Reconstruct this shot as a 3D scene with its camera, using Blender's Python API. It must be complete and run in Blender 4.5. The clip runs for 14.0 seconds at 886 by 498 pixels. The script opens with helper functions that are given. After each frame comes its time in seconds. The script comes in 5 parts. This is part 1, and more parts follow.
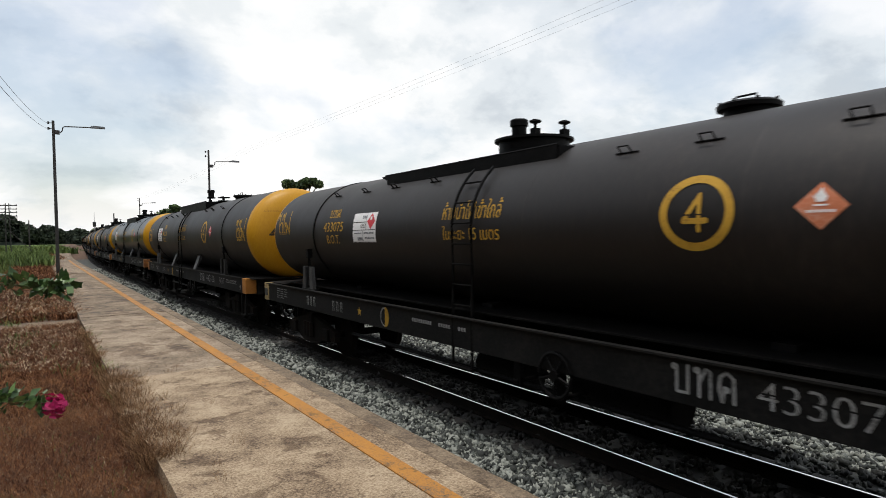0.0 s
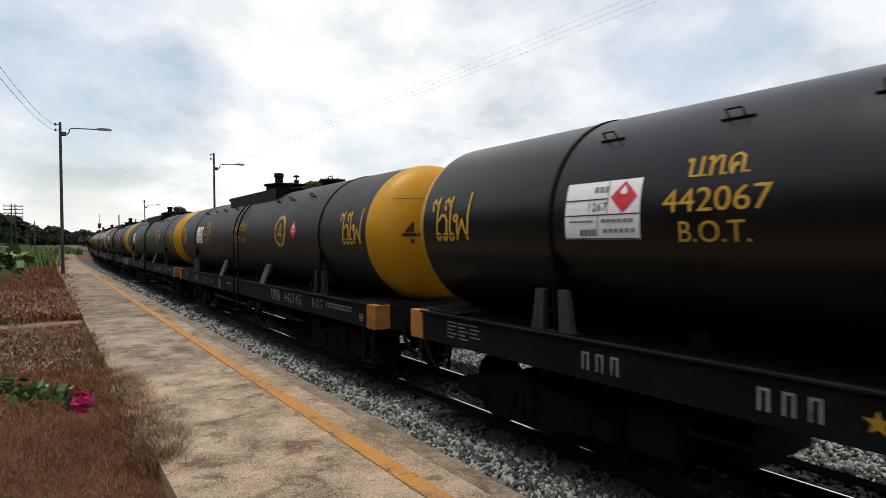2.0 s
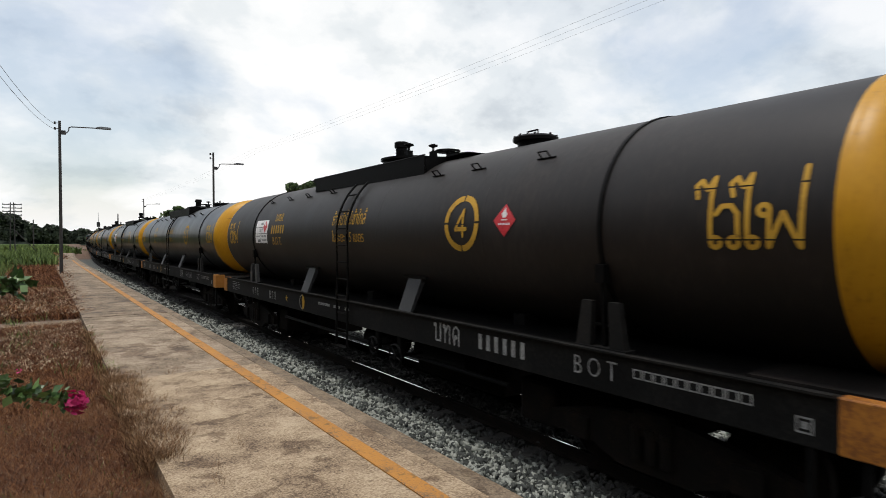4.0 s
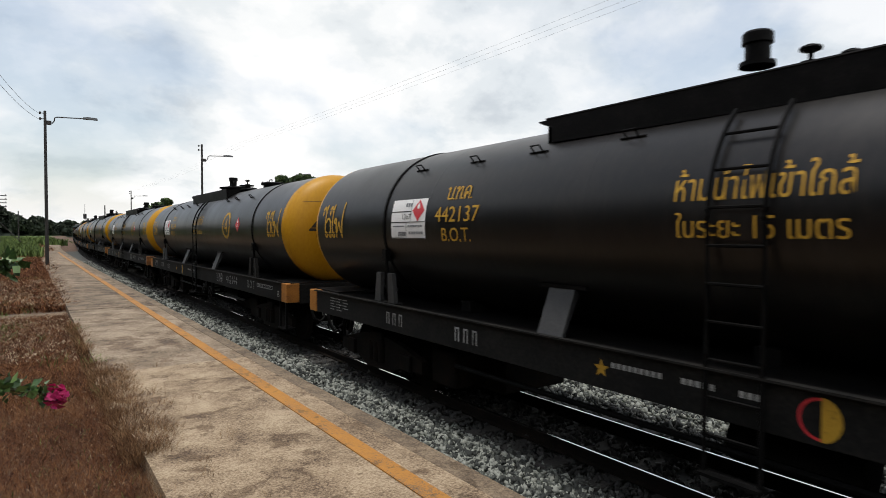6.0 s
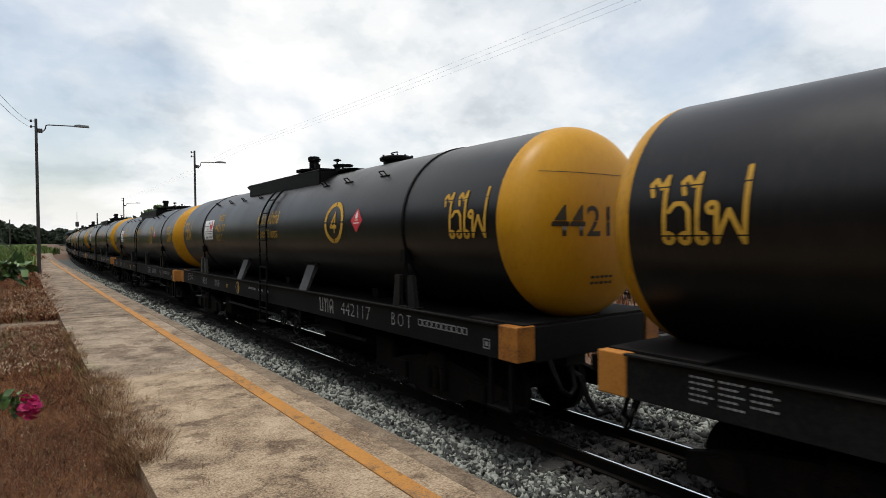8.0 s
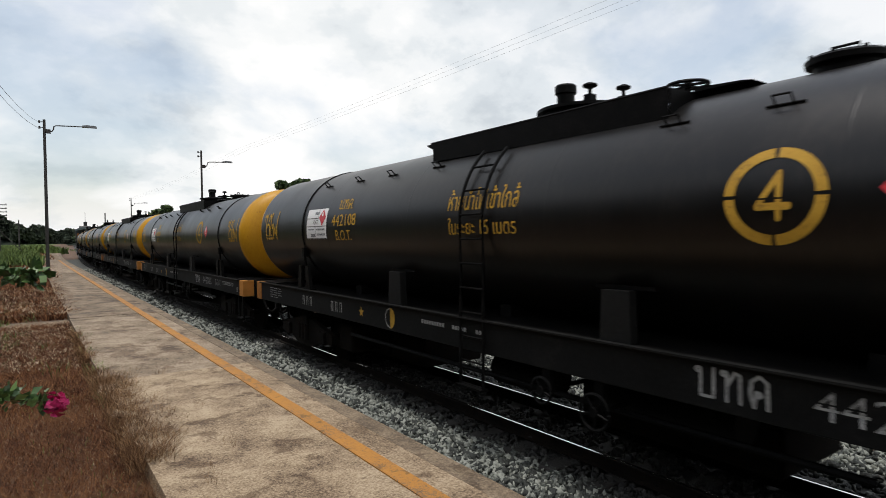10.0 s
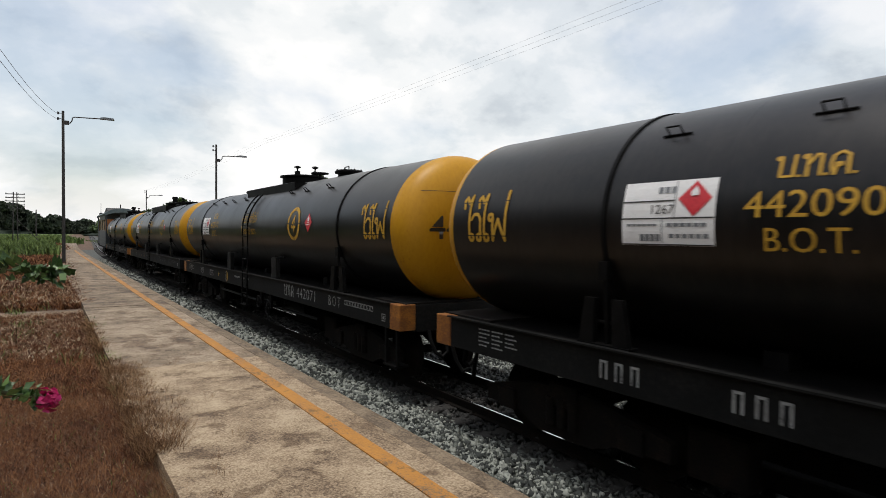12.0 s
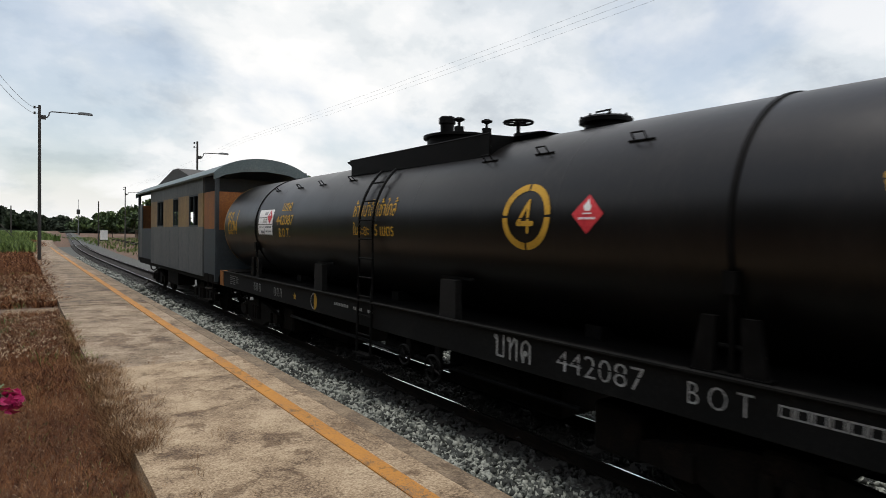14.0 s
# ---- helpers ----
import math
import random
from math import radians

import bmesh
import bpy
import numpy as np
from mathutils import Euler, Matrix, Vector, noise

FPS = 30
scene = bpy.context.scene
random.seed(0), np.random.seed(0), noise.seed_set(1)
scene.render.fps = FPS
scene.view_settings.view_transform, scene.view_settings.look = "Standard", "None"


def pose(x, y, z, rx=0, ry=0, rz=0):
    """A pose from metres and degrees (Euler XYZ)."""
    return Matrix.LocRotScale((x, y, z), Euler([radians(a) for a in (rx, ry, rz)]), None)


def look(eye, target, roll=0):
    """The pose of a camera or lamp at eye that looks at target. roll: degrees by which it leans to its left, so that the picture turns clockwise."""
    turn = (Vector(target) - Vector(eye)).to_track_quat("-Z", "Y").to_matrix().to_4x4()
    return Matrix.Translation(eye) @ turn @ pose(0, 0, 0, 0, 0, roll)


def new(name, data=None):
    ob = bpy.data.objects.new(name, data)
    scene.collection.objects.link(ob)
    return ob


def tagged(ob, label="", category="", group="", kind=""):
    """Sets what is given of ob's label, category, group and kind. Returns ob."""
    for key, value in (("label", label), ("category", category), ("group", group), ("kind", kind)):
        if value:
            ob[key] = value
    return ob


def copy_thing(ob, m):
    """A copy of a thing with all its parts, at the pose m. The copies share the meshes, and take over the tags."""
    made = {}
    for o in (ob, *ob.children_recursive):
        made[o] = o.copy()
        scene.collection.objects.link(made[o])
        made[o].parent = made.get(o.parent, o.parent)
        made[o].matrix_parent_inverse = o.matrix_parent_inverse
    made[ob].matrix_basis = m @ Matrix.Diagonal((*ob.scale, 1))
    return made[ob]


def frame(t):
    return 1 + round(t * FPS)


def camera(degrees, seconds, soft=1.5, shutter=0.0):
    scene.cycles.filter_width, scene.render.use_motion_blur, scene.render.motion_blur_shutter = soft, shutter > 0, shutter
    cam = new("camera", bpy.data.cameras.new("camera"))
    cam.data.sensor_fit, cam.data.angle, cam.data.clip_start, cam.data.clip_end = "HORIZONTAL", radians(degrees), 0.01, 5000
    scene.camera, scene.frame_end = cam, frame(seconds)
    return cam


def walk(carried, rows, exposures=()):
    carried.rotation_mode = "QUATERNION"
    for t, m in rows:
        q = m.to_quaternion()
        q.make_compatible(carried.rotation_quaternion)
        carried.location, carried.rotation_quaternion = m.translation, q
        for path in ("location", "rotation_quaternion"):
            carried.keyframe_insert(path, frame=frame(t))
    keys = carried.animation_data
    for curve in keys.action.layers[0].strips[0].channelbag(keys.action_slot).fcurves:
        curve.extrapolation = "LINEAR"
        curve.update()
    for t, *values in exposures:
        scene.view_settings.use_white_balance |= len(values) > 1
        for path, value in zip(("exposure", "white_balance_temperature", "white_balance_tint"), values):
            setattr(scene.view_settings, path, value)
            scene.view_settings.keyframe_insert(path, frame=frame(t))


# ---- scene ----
EYE = 2.35          # the eye above the rail heads
CENTRE = 5.45       # the track's centre line, metres to the right of the eye
DECK = 0.75         # top of the platform
cam = camera(74.5, 14.0, 0.8, 0.05)
AIM = [  # seconds, yaw, pitch, roll
    (0.0, -34.77, -1.43, 1.03), (0.5, -34.70, -1.47, 0.84), (1.0, -34.48, -1.06, 1.02), (1.5, -34.28, -1.30, 0.81),
    (2.0, -34.43, -0.96, 0.47), (2.5, -34.20, -0.81, 0.43), (5.0, -34.90, -1.44, -0.01), (5.5, -35.26, -2.06, 0.08),
    (6.0, -35.49, -1.51, -0.13), (6.5, -35.95, -1.58, 0.03), (7.0, -36.34, -1.51, 0.16), (7.5, -36.18, -1.27, 0.29),
    (8.0, -36.03, -1.14, 0.54), (10.5, -34.95, -1.39, 0.79), (11.0, -33.96, -2.09, 0.60), (11.5, -34.17, -2.01, -0.04),
    (12.0, -34.35, -1.38, -0.57), (12.5, -34.07, -0.72, -0.64), (13.0, -34.88, -1.17, -0.84), (13.5, -35.74, -1.44, -0.91),
    (14.0, -36.00, -1.39, -1.00)]


def aim(yaw, pitch, roll):
    return pose(0, 0, EYE, 0, 0, yaw) @ pose(0, 0, 0, pitch) @ pose(0, 0, 0, 0, roll) @ pose(0, 0, 0, 90)


walk(cam, [(t, aim(yaw, pitch, roll)) for t, yaw, pitch, roll in AIM], [(0, 0.02), (5, 0.0), (8, -0.02), (14, -0.06)])

# ---- light ----
SUN_HEIGHT, SUN_SIDE = 82.0, 265.0   # degrees above the horizon; degrees from +y towards +x
world = bpy.data.worlds.new("sky")
scene.world = world
world.use_nodes = True
wn, wl = world.node_tree.nodes, world.node_tree.links
wn.clear()


def wnode(kind, **inputs):
    n = wn.new(kind)
    for key, value in inputs.items():
        n.inputs[key.replace("_", " ")].default_value = value
    return n


def wmath(op, a, b=None):
    n = wn.new("ShaderNodeMath")
    n.operation = op
    for i, v in enumerate((a, b)):
        if v is None:
            continue
        if isinstance(v, (int, float)):
            n.inputs[i].default_value = v
        else:
            wl.new(v, n.inputs[i])
    return n.outputs[0]


def wramp(socket, stops):
    n = wn.new("ShaderNodeValToRGB")
    n.color_ramp.interpolation = "EASE"
    while len(n.color_ramp.elements) < len(stops):
        n.color_ramp.elements.new(0.5)
    for e, (p, c) in zip(n.color_ramp.elements, stops):
        e.position, e.color = p, (*c, 1)
    wl.new(socket, n.inputs[0])
    return n.outputs[0]


sky = wn.new("ShaderNodeTexSky")
sky.sky_type, sky.sun_disc = "NISHITA", False
sky.sun_elevation, sky.sun_rotation = radians(SUN_HEIGHT), radians(SUN_SIDE)
sky.dust_density, sky.air_density = 2.0, 1.2
coord = wn.new("ShaderNodeTexCoord")
split = wn.new("ShaderNodeSeparateXYZ")
wl.new(coord.outputs["Generated"], split.inputs[0])
up = wmath("ADD", wmath("MAXIMUM", split.outputs[2], 0.0), 0.42)
flat = wn.new("ShaderNodeCombineXYZ")
wl.new(wmath("DIVIDE", split.outputs[0], up), flat.inputs[0])
wl.new(wmath("DIVIDE", split.outputs[1], up), flat.inputs[1])
flat.inputs[2].default_value = 5.15
cloud = wnode("ShaderNodeTexNoise", Scale=1.5, Detail=7.0, Roughness=0.52, Distortion=0.15)
wl.new(flat.outputs[0], cloud.inputs["Vector"])
shade = wnode("ShaderNodeTexNoise", Scale=2.3, Detail=9.0, Roughness=0.56, Distortion=0.1)
wl.new(flat.outputs[0], shade.inputs["Vector"])
thin = wnode("ShaderNodeMapRange")          # the cover opens towards the zenith
for k, v in enumerate((0.50, 0.95, 1.0, 0.35)):
    thin.inputs[1 + k].default_value = v
wl.new(split.outputs[2], thin.inputs[0])
cover = wmath("MULTIPLY", wramp(cloud.outputs[0], [(0.36, (0.48, 0.48, 0.48)), (0.52, (1, 1, 1))]), thin.outputs[0])
open_side = wn.new("ShaderNodeVectorMath")     # the cover thins out over the far side of the line
open_side.operation = "DOT_PRODUCT"
wl.new(coord.outputs["Generated"], open_side.inputs[0])
open_side.inputs[1].default_value = (0.80, 0.42, 0.43)
clearing = wnode("ShaderNodeMapRange")
for k, v in enumerate((0.86, 0.985, 1.0, 0.82)):
    clearing.inputs[1 + k].default_value = v
wl.new(open_side.outputs["Value"], clearing.inputs[0])
cover = wmath("MULTIPLY", cover, clearing.outputs[0])
haze = wnode("ShaderNodeMapRange")          # and closes to haze at the horizon
for k, v in enumerate((0.0, 0.16, 1.0, 0.0)):
    haze.inputs[1 + k].default_value = v
wl.new(split.outputs[2], haze.inputs[0])
cover = wmath("MAXIMUM", cover, haze.outputs[0])
tone = wramp(shade.outputs[0], [(0.33, (0.66, 0.705, 0.745)), (0.42, (0.84, 0.878, 0.90)), (0.48, (0.965, 0.98, 0.985)), (0.55, (1.06, 1.055, 1.045))])
clear_air = wnode("ShaderNodeBackground", Strength=0.15)
wl.new(sky.outputs[0], clear_air.inputs[0])
cloud_light = wnode("ShaderNodeBackground", Strength=1.0)
wl.new(tone, cloud_light.inputs[0])
blend = wn.new("ShaderNodeMixShader")
wl.new(cover, blend.inputs[0])
wl.new(clear_air.outputs[0], blend.inputs[1])
wl.new(cloud_light.outputs[0], blend.inputs[2])
out = wn.new("ShaderNodeOutputWorld")
wl.new(blend.outputs[0], out.inputs[0])

sun = new("sun", bpy.data.lights.new("sun", "SUN"))
sun.data.energy, sun.data.angle, sun.data.color = 2.3, radians(9), (1.0, 0.97, 0.92)
_e, _a = radians(SUN_HEIGHT), radians(SUN_SIDE)
sun.matrix_world = look((math.cos(_e) * math.sin(_a) * 60, math.cos(_e) * math.cos(_a) * 60, math.sin(_e) * 60), (0, 0, 0))


# ---- materials ----
def material(name, stops, rough=0.7, metal=0.0, scale=3.0, fine=40.0, bump=0.25, depth=0.01, mix=0.5, stretch=(1, 1, 1),
             randomise=0.0, island=0.0, spec=0.5, coat=0.0, rugged=0.6, flake=None):
    """A surface of base colours (stops: position, colour) spread by a coarse and a fine noise, with relief."""
    m = bpy.data.materials.new(name)
    m.use_nodes = True
    nt = m.node_tree
    n, l = nt.nodes, nt.links
    bsdf = n["Principled BSDF"]
    tc, mp = n.new("ShaderNodeTexCoord"), n.new("ShaderNodeMapping")
    mp.inputs["Scale"].default_value = stretch
    l.new(tc.outputs["Object"], mp.inputs[0])
    big, small = n.new("ShaderNodeTexNoise"), n.new("ShaderNodeTexNoise")
    for t, s, d in ((big, scale, 6), (small, fine, 4)):
        t.inputs["Scale"].default_value, t.inputs["Detail"].default_value = s, d
        t.inputs["Roughness"].default_value = rugged
        l.new(mp.outputs[0], t.inputs["Vector"])
    mixer = n.new("ShaderNodeMix")
    mixer.inputs[0].default_value = mix
    l.new(big.outputs[0], mixer.inputs[2])
    l.new(small.outputs[0], mixer.inputs[3])
    value = mixer.outputs[0]
    for amount, socket in ((randomise, "object"), (island, "island")):
        if amount:
            if socket == "object":
                r = n.new("ShaderNodeObjectInfo").outputs["Random"]
            else:
                r = n.new("ShaderNodeNewGeometry").outputs["Random Per Island"]
            f = n.new("ShaderNodeMath")
            f.operation = "MULTIPLY_ADD"
            f.inputs[1].default_value, f.inputs[2].default_value = amount, -amount / 2
            l.new(r, f.inputs[0])
            g = n.new("ShaderNodeMath")
            l.new(value, g.inputs[0])
            l.new(f.outputs[0], g.inputs[1])
            value = g.outputs[0]
    ramp = n.new("ShaderNodeValToRGB")
    while len(ramp.color_ramp.elements) < len(stops):
        ramp.color_ramp.elements.new(0.5)
    for e, (p, c) in zip(ramp.color_ramp.elements, stops):
        e.position, e.color = p, (*c, 1)
    l.new(value, ramp.inputs[0])
    colour, relief = ramp.outputs[0], mixer.outputs[0]
    if flake:      # a worn skin that has come off in sharp-edged patches: scale, threshold, darkening
        t = n.new("ShaderNodeTexNoise")
        t.inputs["Scale"].default_value, t.inputs["Detail"].default_value, t.inputs["Roughness"].default_value = flake[0], 9, 0.68
        l.new(mp.outputs[0], t.inputs["Vector"])
        edge = n.new("ShaderNodeMapRange")
        edge.inputs[1].default_value, edge.inputs[2].default_value = flake[1], flake[1] + 0.035
        l.new(t.outputs[0], edge.inputs[0])
        dark = n.new("ShaderNodeMix")
        dark.data_type, dark.blend_type = "RGBA", "MULTIPLY"
        dark.inputs[7].default_value = (*flake[2], 1)
        l.new(edge.outputs[0], dark.inputs[0])
        l.new(colour, dark.inputs[6])
        colour = dark.outputs[2]
        drop = n.new("ShaderNodeMath")
        drop.operation = "MULTIPLY_ADD"
        drop.inputs[1].default_value = -0.35
        l.new(edge.outputs[0], drop.inputs[0])
        l.new(relief, drop.inputs[2])
        relief = drop.outputs[0]
    l.new(colour, bsdf.inputs["Base Color"])
    bsdf.inputs["Metallic"].default_value = metal
    bsdf.inputs["Specular IOR Level"].default_value = spec
    bsdf.inputs["Coat Weight"].default_value = coat
    bsdf.inputs["Coat Roughness"].default_value = 0.25
    rr = n.new("ShaderNodeMapRange")
    rr.inputs[3].default_value, rr.inputs[4].default_value = max(0.04, rough - 0.13), min(1, rough + 0.13)
    l.new(big.outputs[0], rr.inputs[0])
    l.new(rr.outputs[0], bsdf.inputs["Roughness"])
    if bump:
        b = n.new("ShaderNodeBump")
        b.inputs["Strength"].default_value, b.inputs["Distance"].default_value = bump, depth
        l.new(relief, b.inputs["Height"])
        l.new(b.outputs[0], bsdf.inputs["Normal"])
    return m


def ramp3(dark, mid, light, a=0.36, b=0.5, c=0.64):
    return [(a, dark), (b, mid), (c, light)]


CONCRETE = material("weathered concrete", [(0.38, (0.072, 0.044, 0.024)), (0.435, (0.150, 0.100, 0.058)), (0.475, (0.235, 0.168, 0.102)), (0.53, (0.315, 0.234, 0.148)), (0.60, (0.42, 0.33, 0.22))], 0.9, scale=2.3, fine=55, bump=0.8, depth=0.014, mix=0.52, stretch=(1.1, 1.1, 1), randomise=0.03, rugged=0.72, flake=(2.6, 0.56, (0.55, 0.50, 0.46)))
# Darker concrete for the slabs past 7.6 m and the cross path.
DARKER_CONCRETE = material("darker grey concrete", [(0.38, (0.052, 0.035, 0.021)), (0.44, (0.110, 0.078, 0.048)), (0.485, (0.170, 0.124, 0.079)), (0.54, (0.230, 0.172, 0.114)), (0.61, (0.325, 0.256, 0.18))], 0.9, scale=1.7, fine=38, bump=0.7, depth=0.014, mix=0.45, stretch=(1.2, 1.0, 1), randomise=0.05, rugged=0.7, flake=(1.9, 0.55, (0.62, 0.56, 0.52)))
KERB = material("kerb concrete", ramp3((0.070, 0.049, 0.030), (0.150, 0.107, 0.067), (0.27, 0.208, 0.137), 0.40, 0.5, 0.62), 0.9, scale=3.5, fine=55, bump=0.7, depth=0.014, rugged=0.7, flake=(4.0, 0.58, (0.6, 0.56, 0.52)))
YELLOW_LINE = material("worn yellow line paint", ramp3((0.15, 0.095, 0.05), (0.34, 0.148, 0.026), (0.42, 0.19, 0.03), 0.40, 0.47, 0.64), 0.8, scale=2.2, fine=60, bump=0.4, mix=0.6, rugged=0.7, flake=(6.0, 0.565, (0.55, 0.62, 0.9)))
SOIL = material("dry soil", ramp3((0.045, 0.022, 0.010), (0.085, 0.043, 0.021), (0.15, 0.09, 0.05)), 0.95, scale=0.9, fine=14, bump=0.7, depth=0.04)
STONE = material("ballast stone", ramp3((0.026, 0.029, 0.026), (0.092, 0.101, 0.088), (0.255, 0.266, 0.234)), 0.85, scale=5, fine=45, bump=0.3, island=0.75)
# Two darker stone copies: shade under and beside the train is in their colour.
DARK_STONE = material("darker ballast stone", ramp3((0.012, 0.013, 0.012), (0.034, 0.036, 0.032), (0.085, 0.088, 0.078)), 0.85, scale=5, fine=45, bump=0.3, island=0.36)
SHADE_STONE = material("ballast stone with train shade mixed in", ramp3((0.006, 0.006, 0.0055), (0.013, 0.0125, 0.0115), (0.03, 0.028, 0.026)), 0.8, scale=5, fine=45, bump=0.3, island=0.3)
JOINT = material("dark joint", ramp3((0.008, 0.007, 0.006), (0.014, 0.012, 0.010), (0.025, 0.02, 0.016)), 0.95, scale=3, fine=30)
RAIL_TOP = material("polished rail head", ramp3((0.72, 0.73, 0.74), (0.82, 0.82, 0.83), (0.88, 0.88, 0.88)), 0.17, 1.0, scale=2, fine=60, bump=0.03)
# Rust taken near to black: the shade under the wagons is in the colour.
SHADED_RUST = material("rusty steel with shade mixed in", ramp3((0.003, 0.0026, 0.0023), (0.006, 0.0046, 0.0036), (0.016, 0.010, 0.007)), 0.9, 0.0, scale=4, fine=50, bump=0.4, spec=0.12)
# Far darker than concrete: the shade under the train is in this colour.
SLEEPER = material("sleeper concrete with shade mixed in", ramp3((0.010, 0.009, 0.008), (0.02, 0.018, 0.016), (0.04, 0.036, 0.031)), 0.9, scale=3, fine=40, bump=0.4)
BLACK = material("satin black tank paint", ramp3((0.0016, 0.0013, 0.0012), (0.0030, 0.0025, 0.0022), (0.0105, 0.0085, 0.0073)), 0.34, scale=0.9, fine=14, bump=0.10, depth=0.01, stretch=(1, 1, 0.35), randomise=0.10, spec=0.40, rugged=0.66)
DUSTY = material("dust-browned black tank paint", ramp3((0.0055, 0.0040, 0.0033), (0.0095, 0.0072, 0.0059), (0.021, 0.016, 0.013)), 0.52, scale=0.8, fine=14, bump=0.10, depth=0.01, stretch=(1, 1, 0.35), randomise=0.10, spec=0.40, rugged=0.66)
FITTING = material("black painted fittings", ramp3((0.003, 0.003, 0.003), (0.0045, 0.0045, 0.0045), (0.010, 0.009, 0.009)), 0.5, scale=5, fine=50, bump=0.2, spec=0.06)
SILL = material("dark grey underframe paint", ramp3((0.0045, 0.0047, 0.0046), (0.0080, 0.0081, 0.0079), (0.018, 0.0165, 0.015)), 0.65, scale=1.6, fine=30, bump=0.25, randomise=0.12, spec=0.16)
PLATE = material("grey saddle plate paint", ramp3((0.016, 0.0165, 0.017), (0.026, 0.0265, 0.0275), (0.044, 0.044, 0.044)), 0.6, scale=3, fine=40, bump=0.2, randomise=0.25)
# Near-black deck colour with a faint brown cast.
DECK_DARK = material("near-black deck", ramp3((0.0035, 0.003, 0.0027), (0.0065, 0.0055, 0.005), (0.016, 0.0125, 0.011)), 0.9, scale=2, fine=30, bump=0.3, spec=0.15)
YELLOW = material("yellow tank end paint", ramp3((0.20, 0.085, 0.006), (0.43, 0.210, 0.006), (0.51, 0.262, 0.010), 0.28, 0.42, 0.7), 0.45, scale=1.3, fine=24, bump=0.12, stretch=(1, 1, 0.4), randomise=0.08, rugged=0.66, spec=0.3, flake=(3.2, 0.70, (0.45, 0.33, 0.25)))
ORANGE = material("orange buffer beam paint", ramp3((0.16, 0.055, 0.012), (0.34, 0.13, 0.015), (0.46, 0.19, 0.03), 0.34, 0.48, 0.7), 0.55, scale=4, fine=40, bump=0.2, randomise=0.3)
GOLD = material("stencilled yellow paint", ramp3((0.20, 0.115, 0.012), (0.46, 0.255, 0.016), (0.54, 0.32, 0.03), 0.34, 0.45, 0.65), 0.65, scale=7, fine=50, bump=0.1, rugged=0.7)
WHITE = material("stencilled white paint", ramp3((0.08, 0.08, 0.077), (0.30, 0.30, 0.29), (0.46, 0.46, 0.44), 0.38, 0.48, 0.64), 0.7, scale=7, fine=60, bump=0.1, rugged=0.7)
BLACK_LETTER = material("black lettering", ramp3((0.012, 0.010, 0.008), (0.02, 0.017, 0.013), (0.05, 0.035, 0.015)), 0.6, scale=6, fine=50, bump=0.1)
RED = material("red hazard placard", ramp3((0.42, 0.02, 0.03), (0.56, 0.028, 0.04), (0.62, 0.06, 0.06)), 0.45, scale=6, fine=40, bump=0.05)
FADED = material("faded orange placard", ramp3((0.45, 0.13, 0.05), (0.56, 0.18, 0.08), (0.62, 0.30, 0.2)), 0.55, scale=6, fine=40, bump=0.05)
CARD = material("white placard", ramp3((0.5, 0.5, 0.49), (0.72, 0.72, 0.71), (0.8, 0.8, 0.79), 0.3, 0.42, 0.6), 0.5, scale=5, fine=50, bump=0.05)
POLE = material("dark steel pole", ramp3((0.02, 0.018, 0.016), (0.035, 0.032, 0.03), (0.06, 0.055, 0.05)), 0.7, scale=4, fine=40, bump=0.3)
LAMP_GREY = material("lamp housing grey", ramp3((0.10, 0.11, 0.12), (0.16, 0.17, 0.18), (0.22, 0.23, 0.24)), 0.5, scale=6, fine=40, bump=0.1)
WIRE = material("cable", ramp3((0.05, 0.05, 0.05), (0.08, 0.08, 0.08), (0.12, 0.12, 0.12)), 0.6, bump=0)
PINK = material("magenta bougainvillea bracts", ramp3((0.26, 0.004, 0.06), (0.50, 0.010, 0.13), (0.64, 0.04, 0.22)), 0.65, scale=20, fine=120, bump=0.3, island=0.45)
LEAF = material("bougainvillea leaves", ramp3((0.018, 0.042, 0.010), (0.045, 0.095, 0.024), (0.11, 0.18, 0.055)), 0.36, scale=14, fine=90, bump=0.3, island=0.4)
STEM = material("green brown stem", ramp3((0.05, 0.05, 0.02), (0.08, 0.08, 0.035), (0.12, 0.10, 0.05)), 0.7, scale=20, fine=90)
DRY = material("dry reddish grass", ramp3((0.038, 0.0125, 0.005), (0.108, 0.037, 0.0135), (0.27, 0.135, 0.06), 0.30, 0.52, 0.80), 0.9, scale=0.7, fine=5, bump=0, island=0.62, spec=0.2)
WISPY = material("wispy tan grass", ramp3((0.06, 0.028, 0.012), (0.15, 0.078, 0.034), (0.32, 0.20, 0.105), 0.30, 0.52, 0.80), 0.9, scale=0.7, fine=5, bump=0, island=0.55, spec=0.2)
GREEN = material("green grass", ramp3((0.03, 0.055, 0.010), (0.075, 0.125, 0.022), (0.15, 0.20, 0.045), 0.30, 0.5, 0.72), 0.8, scale=0.3, fine=4, bump=0, island=0.35)
FOLIAGE = material("tree foliage", ramp3((0.014, 0.032, 0.008), (0.035, 0.068, 0.016), (0.075, 0.115, 0.03)), 0.7, scale=0.25, fine=3, bump=0, island=0.4)
BARK = material("bark", ramp3((0.04, 0.032, 0.024), (0.08, 0.065, 0.05), (0.13, 0.11, 0.09)), 0.9, scale=6, fine=40, bump=0.6, depth=0.03)
VAN_GREY = material("weathered grey van paint", ramp3((0.04, 0.045, 0.046), (0.075, 0.082, 0.083), (0.12, 0.125, 0.122)), 0.6, scale=1.5, fine=30, bump=0.2, stretch=(1, 1, 0.3))
